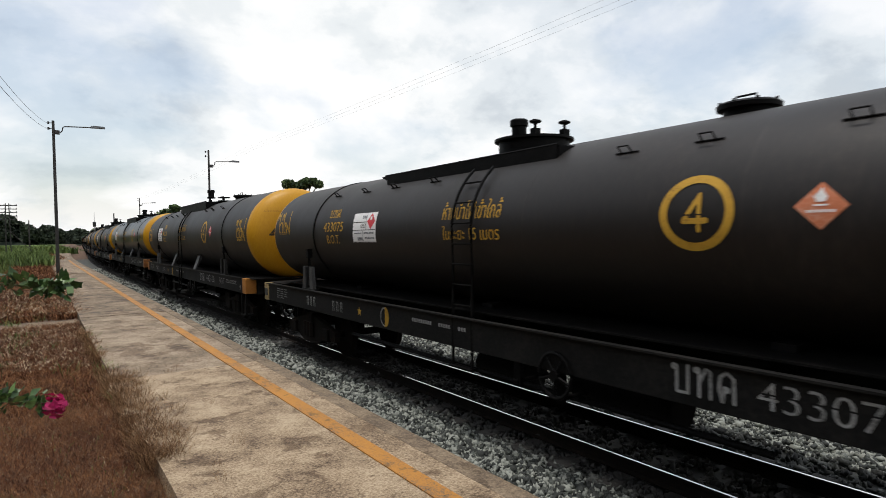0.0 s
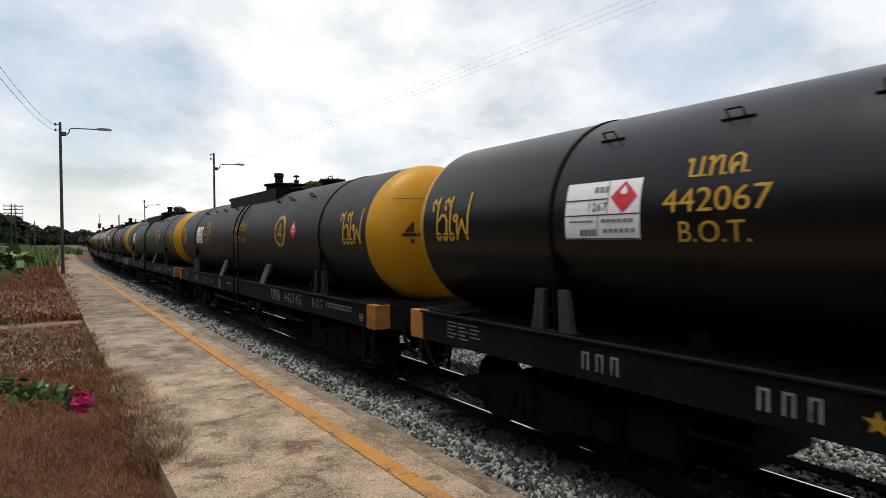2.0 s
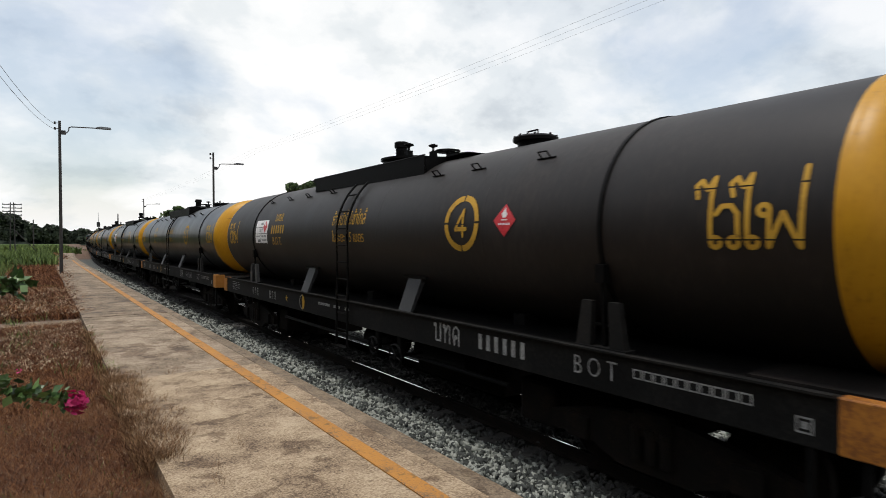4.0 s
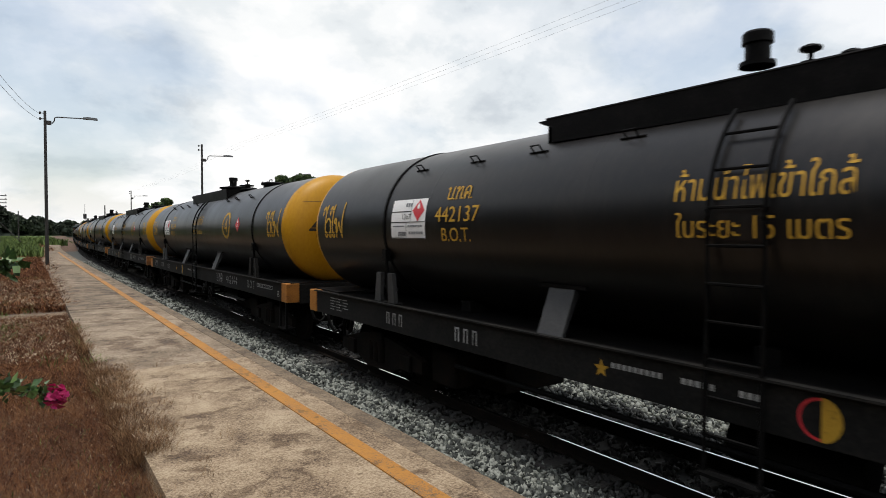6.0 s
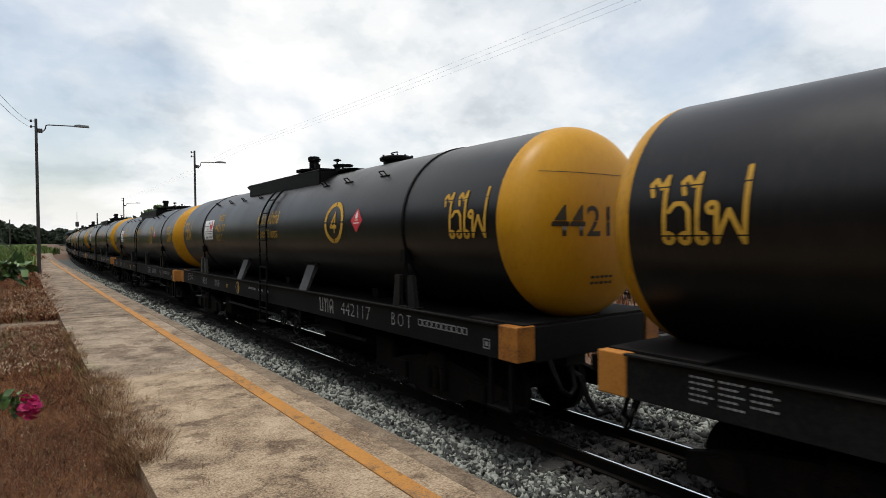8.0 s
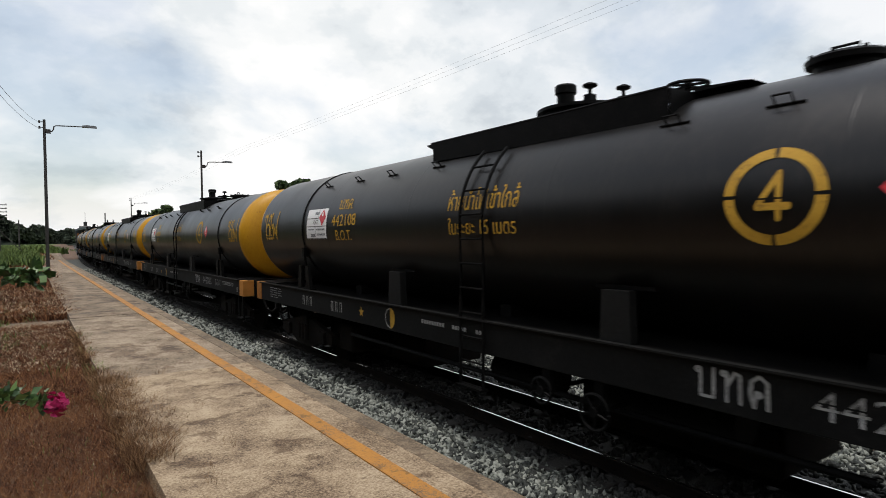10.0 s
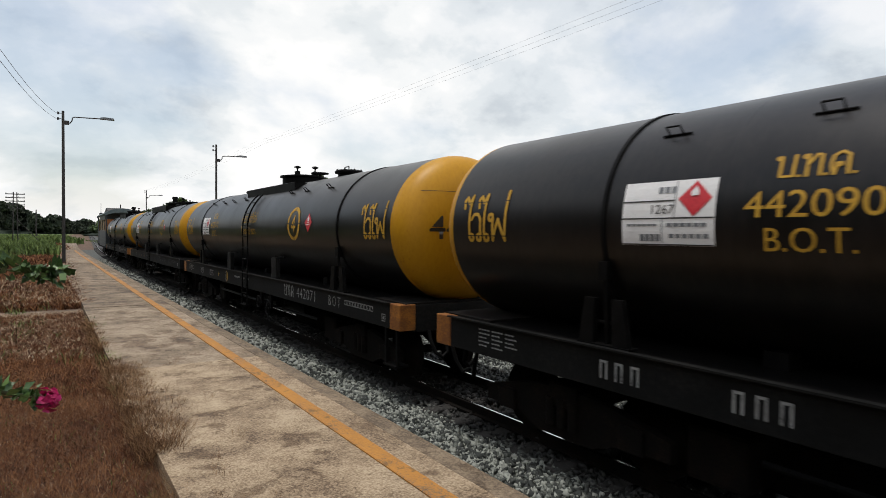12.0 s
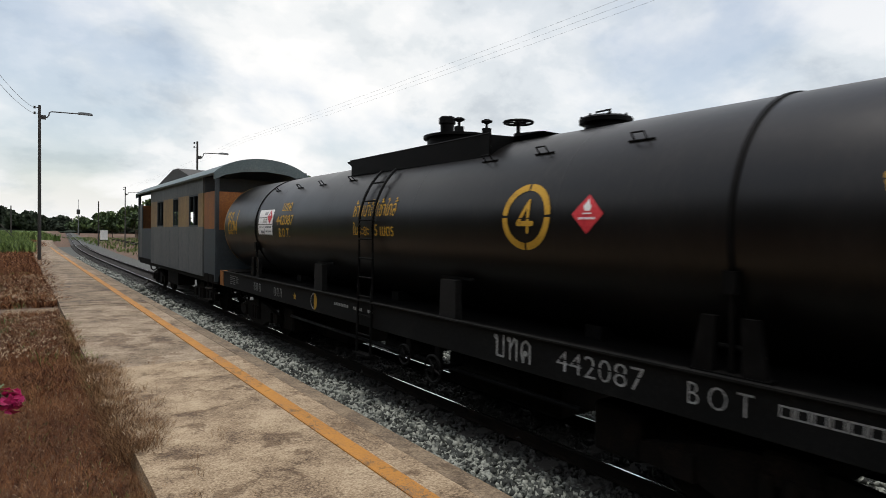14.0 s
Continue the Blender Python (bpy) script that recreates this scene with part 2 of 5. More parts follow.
VAN_TAN = material("faded tan van paint", ramp3((0.12, 0.072, 0.03), (0.21, 0.132, 0.05), (0.28, 0.19, 0.085)), 0.6, scale=1.5, fine=30, bump=0.2, stretch=(1, 1, 0.3))
VAN_ORANGE = material("orange van end paint", ramp3((0.13, 0.045, 0.012), (0.22, 0.078, 0.016), (0.30, 0.12, 0.028)), 0.6, scale=2, fine=30, bump=0.2)
VAN_BLUE = material("dark blue grey van paint", ramp3((0.014, 0.021, 0.028), (0.022, 0.032, 0.04), (0.04, 0.05, 0.056)), 0.6, scale=2, fine=30, bump=0.2)
VAN_ROOF = material("blue grey van roof", ramp3((0.06, 0.085, 0.092), (0.09, 0.125, 0.132), (0.14, 0.175, 0.178)), 0.55, scale=1.2, fine=24, bump=0.2)
# Paler, greyer green: the haze of distance is mixed into the colour.
FAR_FOLIAGE = material("foliage with haze mixed in", ramp3((0.026, 0.036, 0.026), (0.042, 0.054, 0.038), (0.066, 0.080, 0.055)), 0.9, scale=0.1, fine=1.2, bump=0, island=0.4, spec=0.15)
WORN_BEAM = material("faded cream beam paint", ramp3((0.16, 0.10, 0.03), (0.30, 0.215, 0.085), (0.40, 0.30, 0.14)), 0.7, scale=5, fine=40, bump=0.2)
GHOST = material("sun bleached placard", ramp3((0.36, 0.25, 0.22), (0.50, 0.39, 0.35), (0.58, 0.49, 0.45)), 0.55, scale=6, fine=40, bump=0.05)
BOX_WHITE = material("white cabinet paint", ramp3((0.5, 0.5, 0.5), (0.66, 0.66, 0.65), (0.75, 0.75, 0.74)), 0.6, scale=3, fine=30)
SIGNAL_BLACK = material("signal head black", ramp3((0.01, 0.01, 0.01), (0.015, 0.015, 0.015), (0.025, 0.025, 0.025)), 0.5)


# ---- mesh helpers ----
def finish(bm, name, mat, smooth=False):
    me = bpy.data.meshes.new(name)
    bmesh.ops.recalc_face_normals(bm, faces=bm.faces)
    bm.to_mesh(me)
    bm.free()
    me.materials.append(mat)
    if smooth:
        for p in me.polygons:
            p.use_smooth = True
        me.set_sharp_from_angle(angle=radians(38))
    return me


def part(name, bm, mat, parent, label="", smooth=False):
    """Links a bmesh (or a ready mesh) as one mesh object under a thing."""
    me = finish(bm, name, mat, smooth) if isinstance(bm, bmesh.types.BMesh) else bm
    ob = new(name, me)
    ob.parent = parent
    if label:
        ob["label"] = label
    return ob


def raw(name, verts, faces, mat, smooth=False):
    me = bpy.data.meshes.new(name)
    me.from_pydata([tuple(v) for v in verts], [], [tuple(f) for f in faces])
    me.materials.append(mat)
    if smooth:
        me.shade_smooth()
    return me


def box(bm, x0, x1, y0, y1, z0, z1, bevel=0.0):
    m = Matrix.Translation(((x0 + x1) / 2, (y0 + y1) / 2, (z0 + z1) / 2)) @ Matrix.Diagonal((x1 - x0, y1 - y0, z1 - z0, 1))
    vs = bmesh.ops.create_cube(bm, size=1.0, matrix=m)["verts"]
    if bevel:
        es = list({e for v in vs for e in v.link_edges})
        bmesh.ops.bevel(bm, geom=es, offset=bevel, segments=2, profile=0.5, affect="EDGES")
    return bm


def rod(bm, a, b, r, seg=10, r2=None):
    a, b = Vector(a), Vector(b)
    d = b - a
    m = Matrix.Translation((a + b) / 2) @ d.to_track_quat("Z", "Y").to_matrix().to_4x4()
    bmesh.ops.create_cone(bm, cap_ends=True, segments=seg, radius1=r, radius2=r if r2 is None else r2, depth=d.length, matrix=m)
    return bm


def tube(bm, pts, r, seg=8, closed=False):
    """A round bar along points."""
    pts = [Vector(p) for p in pts]
    n = len(pts)
    rings = []
    for i, p in enumerate(pts):
        a = pts[(i - 1) % n] if closed or i else p
        b = pts[(i + 1) % n] if closed or i < n - 1 else p
        q = (b - a).to_track_quat("Z", "Y")
        rings.append([bm.verts.new(p + q @ Vector((r * math.cos(k * math.tau / seg), r * math.sin(k * math.tau / seg), 0))) for k in range(seg)])
    for i in range(n if closed else n - 1):
        r0, r1 = rings[i], rings[(i + 1) % n]
        for k in range(seg):
            bm.faces.new((r0[k], r0[(k + 1) % seg], r1[(k + 1) % seg], r1[k]))
    if not closed:
        bm.faces.new(rings[0])
        bm.faces.new(rings[-1])
    return bm


def lathe(bm, profile, seg, m=None):
    """Turns (radius, height) points round z, then moves them by m."""
    m = m or Matrix()
    rings = []
    for r, z in profile:
        if r < 1e-5:
            rings.append([bm.verts.new(m @ Vector((0, 0, z)))])
        else:
            rings.append([bm.verts.new(m @ Vector((r * math.cos(k * math.tau / seg), r * math.sin(k * math.tau / seg), z))) for k in range(seg)])
    for a, b in zip(rings, rings[1:]):
        for k in range(seg):
            j = (k + 1) % seg
            if len(a) == 1 and len(b) > 1:
                bm.faces.new((a[0], b[j], b[k]))
            elif len(b) == 1 and len(a) > 1:
                bm.faces.new((a[k], a[j], b[0]))
            elif len(a) > 1:
                bm.faces.new((a[k], a[j], b[j], b[k]))
    return bm


def slab(bm, outline, axis, t0, t1):
    """An outline of (u, v) given thickness along an axis; x: (y, z), y: (x, z), z: (x, y)."""
    def at(u, v, t):
        return {"x": (t, u, v), "y": (u, t, v), "z": (u, v, t)}[axis]
    lo = [bm.verts.new(at(u, v, t0)) for u, v in outline]
    hi = [bm.verts.new(at(u, v, t1)) for u, v in outline]
    n = len(outline)
    bm.faces.new(lo)
    bm.faces.new(hi)
    for i in range(n):
        bm.faces.new((lo[i], lo[(i + 1) % n], hi[(i + 1) % n], hi[i]))
    return bm


def empty(name, m=None):
    ob = new(name)
    if m is not None:
        ob.matrix_basis = m
    return ob


def bend(s):
    """How far the line has swung to the right at s metres ahead, and its slope there."""
    if s < 45:
        return 0.0, 0.0
    if s < 95:
        return (s - 45) ** 2 / 2000, (s - 45) / 1000
    return 1.25 + 0.05 * (s - 95), 0.05


# ---- ground, platform, track ----
STEPS = [-60, -20, -6, 0, 6, 12, 20, 30, 45, 55, 65, 75, 85, 95, 120, 160, 220, 320, 480, 700, 1100, 1800, 3200]


def strip(name, mat, xs, steps=STEPS, uneven=0.0):
    """A sheet along the line: xs are (x, z) across it."""
    rng = random.Random(3)
    verts, faces = [], []
    for s in steps:
        for x, z in xs:
            far = abs(x) > 400
            verts.append((x + (0 if far else bend(s)[0]), s, z + (rng.uniform(-uneven, uneven) if uneven and not far else 0)))
    w = len(xs)
    for i in range(len(steps) - 1):
        for j in range(w - 1):
            a = i * w + j
            faces.append((a, a + 1, a + w + 1, a + w))
    return new(name, raw(name, verts, faces, mat))


ground = strip("ground", SOIL, [(-3000, 0.3), (-500, 0.4), (-60, 0.5), (-20, 0.56), (-6, 0.6), (-2, 0.62), (0.9, 0.62), (1.6, 0.3), (2.4, -0.3), (3.0, -0.34),
                                (7.6, -0.34), (9.0, -0.40), (30, -0.35), (60, -0.2), (500, 0.1), (3000, 0.2)])
tagged(ground, "dry brown soil with sparse growth beside the line", "ground", kind="structure")

# platform: slabs with open joints, a kerb along the track side, a worn line
platform = empty("platform")
tagged(platform, "low weathered concrete platform with a worn yellow line", "platform", kind="structure")
PL, PK, PE = 0.66, 2.29, 2.46
PLATFORM_END = 92.0


def quad_strip(xa, xb, s0, s1, z0, z1, n):
    bm = bmesh.new()
    rows = []
    for i in range(n + 1):
        s = s0 + (s1 - s0) * i / n
        d = bend(s)[0]
        rows.append([bm.verts.new((x + d, s, z)) for x, z in ((xa, z0), (xa, z1), (xb, z1), (xb, z0))])
    for a, b in zip(rows, rows[1:]):
        for k in range(4):
            bm.faces.new((a[k], a[(k + 1) % 4], b[(k + 1) % 4], b[k]))
    bm.faces.new(rows[0])
    bm.faces.new(rows[-1])
    return bm


cuts = [-8, -3.2, 2.2, 7.6, 14.2, 20.4, 27, 34, 42, 52, 64, 78, PLATFORM_END]
rng = random.Random(11)
for a, b in zip(cuts, cuts[1:]):
    dz = rng.uniform(-0.006, 0.006)
    part("paving_slab", quad_strip(PL + rng.uniform(-0.02, 0.02), PK - 0.012, a + 0.008, b - 0.008, 0.35, DECK + dz, 3), CONCRETE if b < 8 else DARKER_CONCRETE, platform)
    part("kerb", quad_strip(PK + 0.008, PE, a + 0.006, b - 0.006, -0.30, DECK - 0.012, 3), KERB, platform)
part("bedding", quad_strip(PL + 0.05, PE - 0.05, -8, PLATFORM_END - 0.05, -0.3, DECK - 0.16, 40), JOINT, platform, "dark joint between the slabs")
part("yellow_line", quad_strip(1.925, 2.06, -8, 58, DECK - 0.01, DECK + 0.010, 40), YELLOW_LINE, platform, "worn orange yellow safety line")
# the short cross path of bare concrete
part("cross_path", quad_strip(-1.6, PL - 0.03, 14.3, 15.1, 0.4, 0.632, 2), DARKER_CONCRETE, platform, "bare concrete cross path half grown over")


def rail_profile(bm, x, steps):
    pts = [(-0.062, -0.14), (0.062, -0.14), (0.062, -0.128), (0.011, -0.115), (0.011, -0.035), (0.034, -0.028), (0.034, -0.004), (0.026, -0.0005), (0.013, 0.0),
           (-0.013, 0.0), (-0.026, -0.0005), (-0.034, -0.004), (-0.034, -0.028), (-0.011, -0.035), (-0.011, -0.115), (-0.062, -0.128)]
    rings = []
    for s in steps:
        d = bend(s)[0]
        rings.append([bm.verts.new((x + d + px, s, pz)) for px, pz in pts])
    for a, b in zip(rings, rings[1:]):
        for k in range(len(pts)):
            bm.faces.new((a[k], a[(k + 1) % len(pts)], b[(k + 1) % len(pts)], b[k]))
    return bm


def make_track(centre, label, sleepers, reach):
    t = empty("railway_track")
    tagged(t, label, "railway track", kind="structure")
    steps = [s for s in STEPS if s <= reach]
    for side in (-0.5, 0.5):
        me = finish(rail_profile(bmesh.new(), centre + side, steps), "rail", SHADED_RUST)
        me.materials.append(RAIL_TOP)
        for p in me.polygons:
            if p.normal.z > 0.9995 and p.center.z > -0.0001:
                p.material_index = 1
        part("rail", me, SHADED_RUST, t, "steel rail with a polished head")
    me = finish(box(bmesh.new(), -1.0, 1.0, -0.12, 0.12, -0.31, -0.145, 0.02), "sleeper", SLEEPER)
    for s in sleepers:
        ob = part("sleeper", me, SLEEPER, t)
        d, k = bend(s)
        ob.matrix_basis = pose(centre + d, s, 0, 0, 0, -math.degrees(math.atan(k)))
    return t


make_track(CENTRE, "metre gauge railway track on grey stone ballast", [-3 + 0.62 * i for i in range(170)], 1100)
make_track(13.9, "rusty siding track beyond the main line", [-4 + 0.66 * i for i in range(60)], 160)
make_track(21.0, "rusty outer siding track in dry grass", [-4 + 0.66 * i for i in range(60)], 160)

# ---- the tank wagons ----
TR, TZ, OVAL = 1.15, 2.45, 1.075      # the tank's upright radius, axis height, and how much wider it is
LONG, PITCH = 15.6, 16.65


def head_y(r):
    return 0.31 - 0.42 * (1 - min(1.0, r / TR) ** 3.6) ** 0.5


ALONG = Matrix.Scale(OVAL, 4, (1, 0, 0)) @ Matrix.Rotation(radians(90), 4, "X")     # turns z into -y


def lettering(body, high, wide=None, slant=0.0, cut=0.06, weight=0.0, gaps=()):
    """Flat letters of that height, centred, as a bmesh in (u, v, 0)."""
    cu = bpy.data.curves.new("lettering", "FONT")
    cu.body, cu.size, cu.shear, cu.resolution_u, cu.offset = body, 1.0, slant, 3, weight
    cu.fill_mode = "FRONT"
    ob = new("lettering", cu)
    bpy.context.view_layer.update()
    me = bpy.data.meshes.new_from_object(ob.evaluated_get(bpy.context.evaluated_depsgraph_get()))
    bm = bmesh.new()
    bm.from_mesh(me)
    bpy.data.objects.remove(ob)
    bpy.data.curves.remove(cu)
    bpy.data.meshes.remove(me)
    lo = [min(v.co[i] for v in bm.verts) for i in (0, 1)]
    hi = [max(v.co[i] for v in bm.verts) for i in (0, 1)]
    sy = high / (hi[1] - lo[1])
    sx = wide / (hi[0] - lo[0]) if wide else sy
    for v in bm.verts:
        v.co = Vector(((v.co.x - (lo[0] + hi[0]) / 2) * sx, (v.co.y - (lo[1] + hi[1]) / 2) * sy, 0))
    if cut:
        for i in range(-12, 13):
            if abs(i * cut) < high / 2:
                bmesh.ops.bisect_plane(bm, geom=bm.verts[:] + bm.edges[:] + bm.faces[:], plane_co=(0, i * cut, 0), plane_no=(0, 1, 0))
        bmesh.ops.triangulate(bm, faces=bm.faces[:])
    for g in gaps:      # the bridges of the stencil
        for e in (-0.006, 0.006):
            bmesh.ops.bisect_plane(bm, geom=bm.verts[:] + bm.edges[:] + bm.faces[:], plane_co=(0, g + e, 0), plane_no=(0, 1, 0))
        bmesh.ops.delete(bm, geom=[f for f in bm.faces if abs(f.calc_center_median().y - g) < 0.006], context="FACES")
    return bm


def strokes(lines, wide, high, across, gaps=()):
    """Hand-drawn letters: polylines in a box that is 1 high, as flat ribbons with round ends."""
    bm = bmesh.new()
    half = wide / 2
    n = 0
    for line in lines:
        pts = [Vector((x, y)) for x, y in line]
        for a, b in zip(pts, pts[1:]):
            d = (b - a).normalized() * half
            e = Vector((-d.y, d.x))
            bm.faces.new([bm.verts.new((q.x, q.y, 0.0004 * n)) for q in (a - e, b - e, b + e, a + e)])
            n = (n + 1) % 8
        for a in pts:
            bm.faces.new([bm.verts.new((a.x + half * math.cos(k * math.tau / 10), a.y + half * math.sin(k * math.tau / 10), 0.0004 * n)) for k in range(10)])
            n = (n + 1) % 8
    xs, ys = [v.co.x for v in bm.verts], [v.co.y for v in bm.verts]
    for v in bm.verts:
        v.co = Vector(((v.co.x - (min(xs) + max(xs)) / 2) * across / (max(xs) - min(xs)), (v.co.y - (min(ys) + max(ys)) / 2) * high / (max(ys) - min(ys)), v.co.z))
    for i in range(-6, 7):
        bmesh.ops.bisect_plane(bm, geom=bm.verts[:] + bm.edges[:] + bm.faces[:], plane_co=(0, i * 0.06, 0), plane_no=(0, 1, 0))
    for g in gaps:
        for e in (-0.006, 0.006):
            bmesh.ops.bisect_plane(bm, geom=bm.verts[:] + bm.edges[:] + bm.faces[:], plane_co=(0, g + e, 0), plane_no=(0, 1, 0))
        bmesh.ops.delete(bm, geom=[f for f in bm.faces if abs(f.calc_center_median().y - g) < 0.006], context="FACES")
    return bm


def loop(x, y, r):
    return [(x + r * math.cos(k * math.tau / 10), y + r * math.sin(k * math.tau / 10)) for k in range(11)]


def flammable():
    """The warning word, drawn with its loops."""
    def ai(x):
        return [[(x, 0.70), (x - 0.04, 0.86), (x + 0.03, 0.93), (x + 0.09, 0.84), (x + 0.13, 0.80), (x + 0.21, 0.96), (x + 0.19, 0.70), (x + 0.19, 0.10)], loop(x + 0.255, 0.11, 0.065)]
    wo = [[(0.26, 0.47), (0.34, 0.57), (0.46, 0.57), (0.54, 0.47), (0.55, 0.10)], loop(0.49, 0.11, 0.065)]
    fo = [loop(0.86, 0.50, 0.065), [(0.925, 0.50), (0.915, 0.06), (1.08, 0.46), (1.27, 0.06), (1.30, 1.0)]]
    return strokes(ai(0.0) + wo + ai(0.47) + fo, 0.066, 0.60, 0.84, (-0.225, 0.17))


def class_letters(high, across, dots=False):
    """The three class letters with their loops."""
    bo = [loop(0.07, 0.88, 0.07), [(0.14, 0.88), (0.14, 0.05), (0.52, 0.05), (0.52, 0.98)]]
    tho = [loop(0.82, 0.88, 0.07), [(0.89, 0.88), (0.89, 0.02)], [(0.89, 0.50), (1.12, 0.95), (1.25, 0.88), (1.26, 0.02)]]
    kho = [[(1.62, 0.02), (1.52, 0.40), (1.56, 0.80), (1.76, 0.97), (1.96, 0.80), (1.98, 0.02)], loop(1.73, 0.42, 0.07), [(1.62, 0.02), (1.67, 0.40)]]
    points = [loop(x, 0.04, 0.015) for x in (0.68, 1.40, 2.14)] if dots else []
    return strokes(bo + tho + kho + points, 0.10, high, across)


def bars(rows):
    """Plain bars: (u, v, wide, high)."""
    bm = bmesh.new()
    for u, v, w, h in rows:
        bm.faces.new([bm.verts.new((u + a * w / 2, v + b * h / 2, 0)) for a, b in ((-1, -1), (1, -1), (1, 1), (-1, 1))])
    return bm


def cell_frame(wide, high, line):
    """A thin rectangular outline in one piece."""
    bm = bmesh.new()
    ring = [[bm.verts.new((a * (wide / 2 - d), b * (high / 2 - d), 0)) for a, b in ((-1, -1), (1, -1), (1, 1), (-1, 1))] for d in (0, line)]
    for k in range(4):
        bm.faces.new((ring[0][k], ring[0][(k + 1) % 4], ring[1][(k + 1) % 4], ring[1][k]))
    return bm


def on_tank(bm, y, z, lift=0.005):
    """Lays (u, v) round the tank's side."""
    a0 = (z - TZ) / TR
    for v in bm.verts:
        a = a0 + v.co.y / TR
        r = TR + lift + v.co.z
        v.co = Vector((-OVAL * r * math.cos(a), y - v.co.x, TZ + r * math.sin(a)))
    return bm


def on_sill(bm, y, z, x=-1.25, lift=0.004):
    for v in bm.verts:
        v.co = Vector((x - lift - v.co.z, y - v.co.x, z + v.co.y))
    return bm


def on_head(bm, x, z, lift=0.006):
    for v in bm.verts:
        px, pz = x + v.co.x, z + v.co.y
        v.co = Vector((px, head_y(math.hypot(px / OVAL, pz - TZ)) - lift, pz))
    return bm


def flat_mesh(bm, name, mat):
    me = bpy.data.meshes.new(name)
    bm.to_mesh(me)
    bm.free()
    me.materials.append(mat)
    return me


def ring_wheel(bm, centre, r, axis="z", tube_r=0.014, spokes=5):
    """A spoked hand wheel."""
    c = Vector(centre)
    q = {"z": Matrix(), "x": Matrix.Rotation(radians(90), 4, "Y")}[axis]
    tube(bm, [c + q @ Vector((r * math.cos(k * math.tau / 24), r * math.sin(k * math.tau / 24), 0)) for k in range(24)], tube_r, 6, True)
    for k in range(spokes):
        a = k * math.tau / spokes
        rod(bm, c, c + q @ Vector((r * math.cos(a), r * math.sin(a), 0)), tube_r * 0.8, 6)
    rod(bm, c + q @ Vector((0, 0, -0.03)), c + q @ Vector((0, 0, 0.03)), tube_r * 2.6, 10)
    return bm


def annulus(r0, r1, a0, a1, n=18):
    bm = bmesh.new()
    prev = None
    for i in range(n + 1):
        a = a0 + (a1 - a0) * i / n
        cur = [bm.verts.new((r * math.cos(a), r * math.sin(a), 0)) for r in (r0, r1)]
        if prev:
            bm.faces.new((prev[0], prev[1], cur[1], cur[0]))
        prev = cur
    return bm


def bogie(wagon, y):
    b = empty("bogie")
    b.parent = wagon
    b.location = (0, y, 0)
    for side in (-1, 1):
        bm = bmesh.new()
        slab(bm, [(-1.28, 0.52), (-0.7, 0.66), (-0.3, 0.72), (0.3, 0.72), (0.7, 0.66), (1.28, 0.52), (1.28, 0.34), (0.75, 0.34), (0.38, 0.20), (-0.38, 0.20), (-0.75, 0.34), (-1.28, 0.34)],
             "x", side * 0.86 - 0.05, side * 0.86 + 0.05)
        for dy in (-0.88, 0.88):
            box(bm, side * 0.86 - 0.10, side * 0.86 + 0.10, dy - 0.14, dy + 0.14, 0.32, 0.56, 0.02)
        for dy in (-0.16, 0.0, 0.16):
            rod(bm, (side * 0.93, dy, 0.32), (side * 0.93, dy, 0.62), 0.06, 10)
        part("side_frame", bm, SHADED_RUST, b)
    part("bolster", box(bmesh.new(), -0.95, 0.95, -0.2, 0.2, 0.52, 0.80, 0.03), SHADED_RUST, b)
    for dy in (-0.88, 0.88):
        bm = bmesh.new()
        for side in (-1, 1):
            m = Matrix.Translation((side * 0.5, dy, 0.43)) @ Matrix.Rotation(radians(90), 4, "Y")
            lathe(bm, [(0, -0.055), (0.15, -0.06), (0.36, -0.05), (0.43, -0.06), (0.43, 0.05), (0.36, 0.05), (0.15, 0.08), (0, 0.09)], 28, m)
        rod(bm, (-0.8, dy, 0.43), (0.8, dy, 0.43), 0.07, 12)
        part("wheelset", bm, SHADED_RUST, b, smooth=True)
    return b


def coupler(wagon, y, way):
    bm = bmesh.new()
    box(bm, -0.09, 0.09, min(y, y + way * 0.42), max(y, y + way * 0.42), 0.72, 0.92, 0.02)
    box(bm, -0.16, 0.16, min(y + way * 0.34, y + way * 0.58), max(y + way * 0.34, y + way * 0.58), 0.66, 0.98, 0.05)
    part("coupler", bm, SHADED_RUST, wagon, "rusty knuckle coupler")
    bm = tube(bmesh.new(), [(-0.45, y, 0.78), (-0.46, y + way * 0.16, 0.74), (-0.44, y + way * 0.25, 0.5), (-0.38, y + way * 0.34, 0.34), (-0.3, y + way * 0.44, 0.40)], 0.032, 8)
    part("brake_hose", bm, FITTING, wagon, "hanging rubber brake hose", True)
    bm = tube(bmesh.new(), [(-0.75, y - way * 0.02, 0.93), (-0.76, y + way * 0.05, 0.80), (-0.72, y + way * 0.12, 0.62), (-0.62, y + way * 0.15, 0.55), (-0.52, y + way * 0.14, 0.62), (-0.48, y + way * 0.05, 0.85)], 0.028, 8)
    part("brake_hose", bm, FITTING, wagon, "looped rubber brake hose", True)


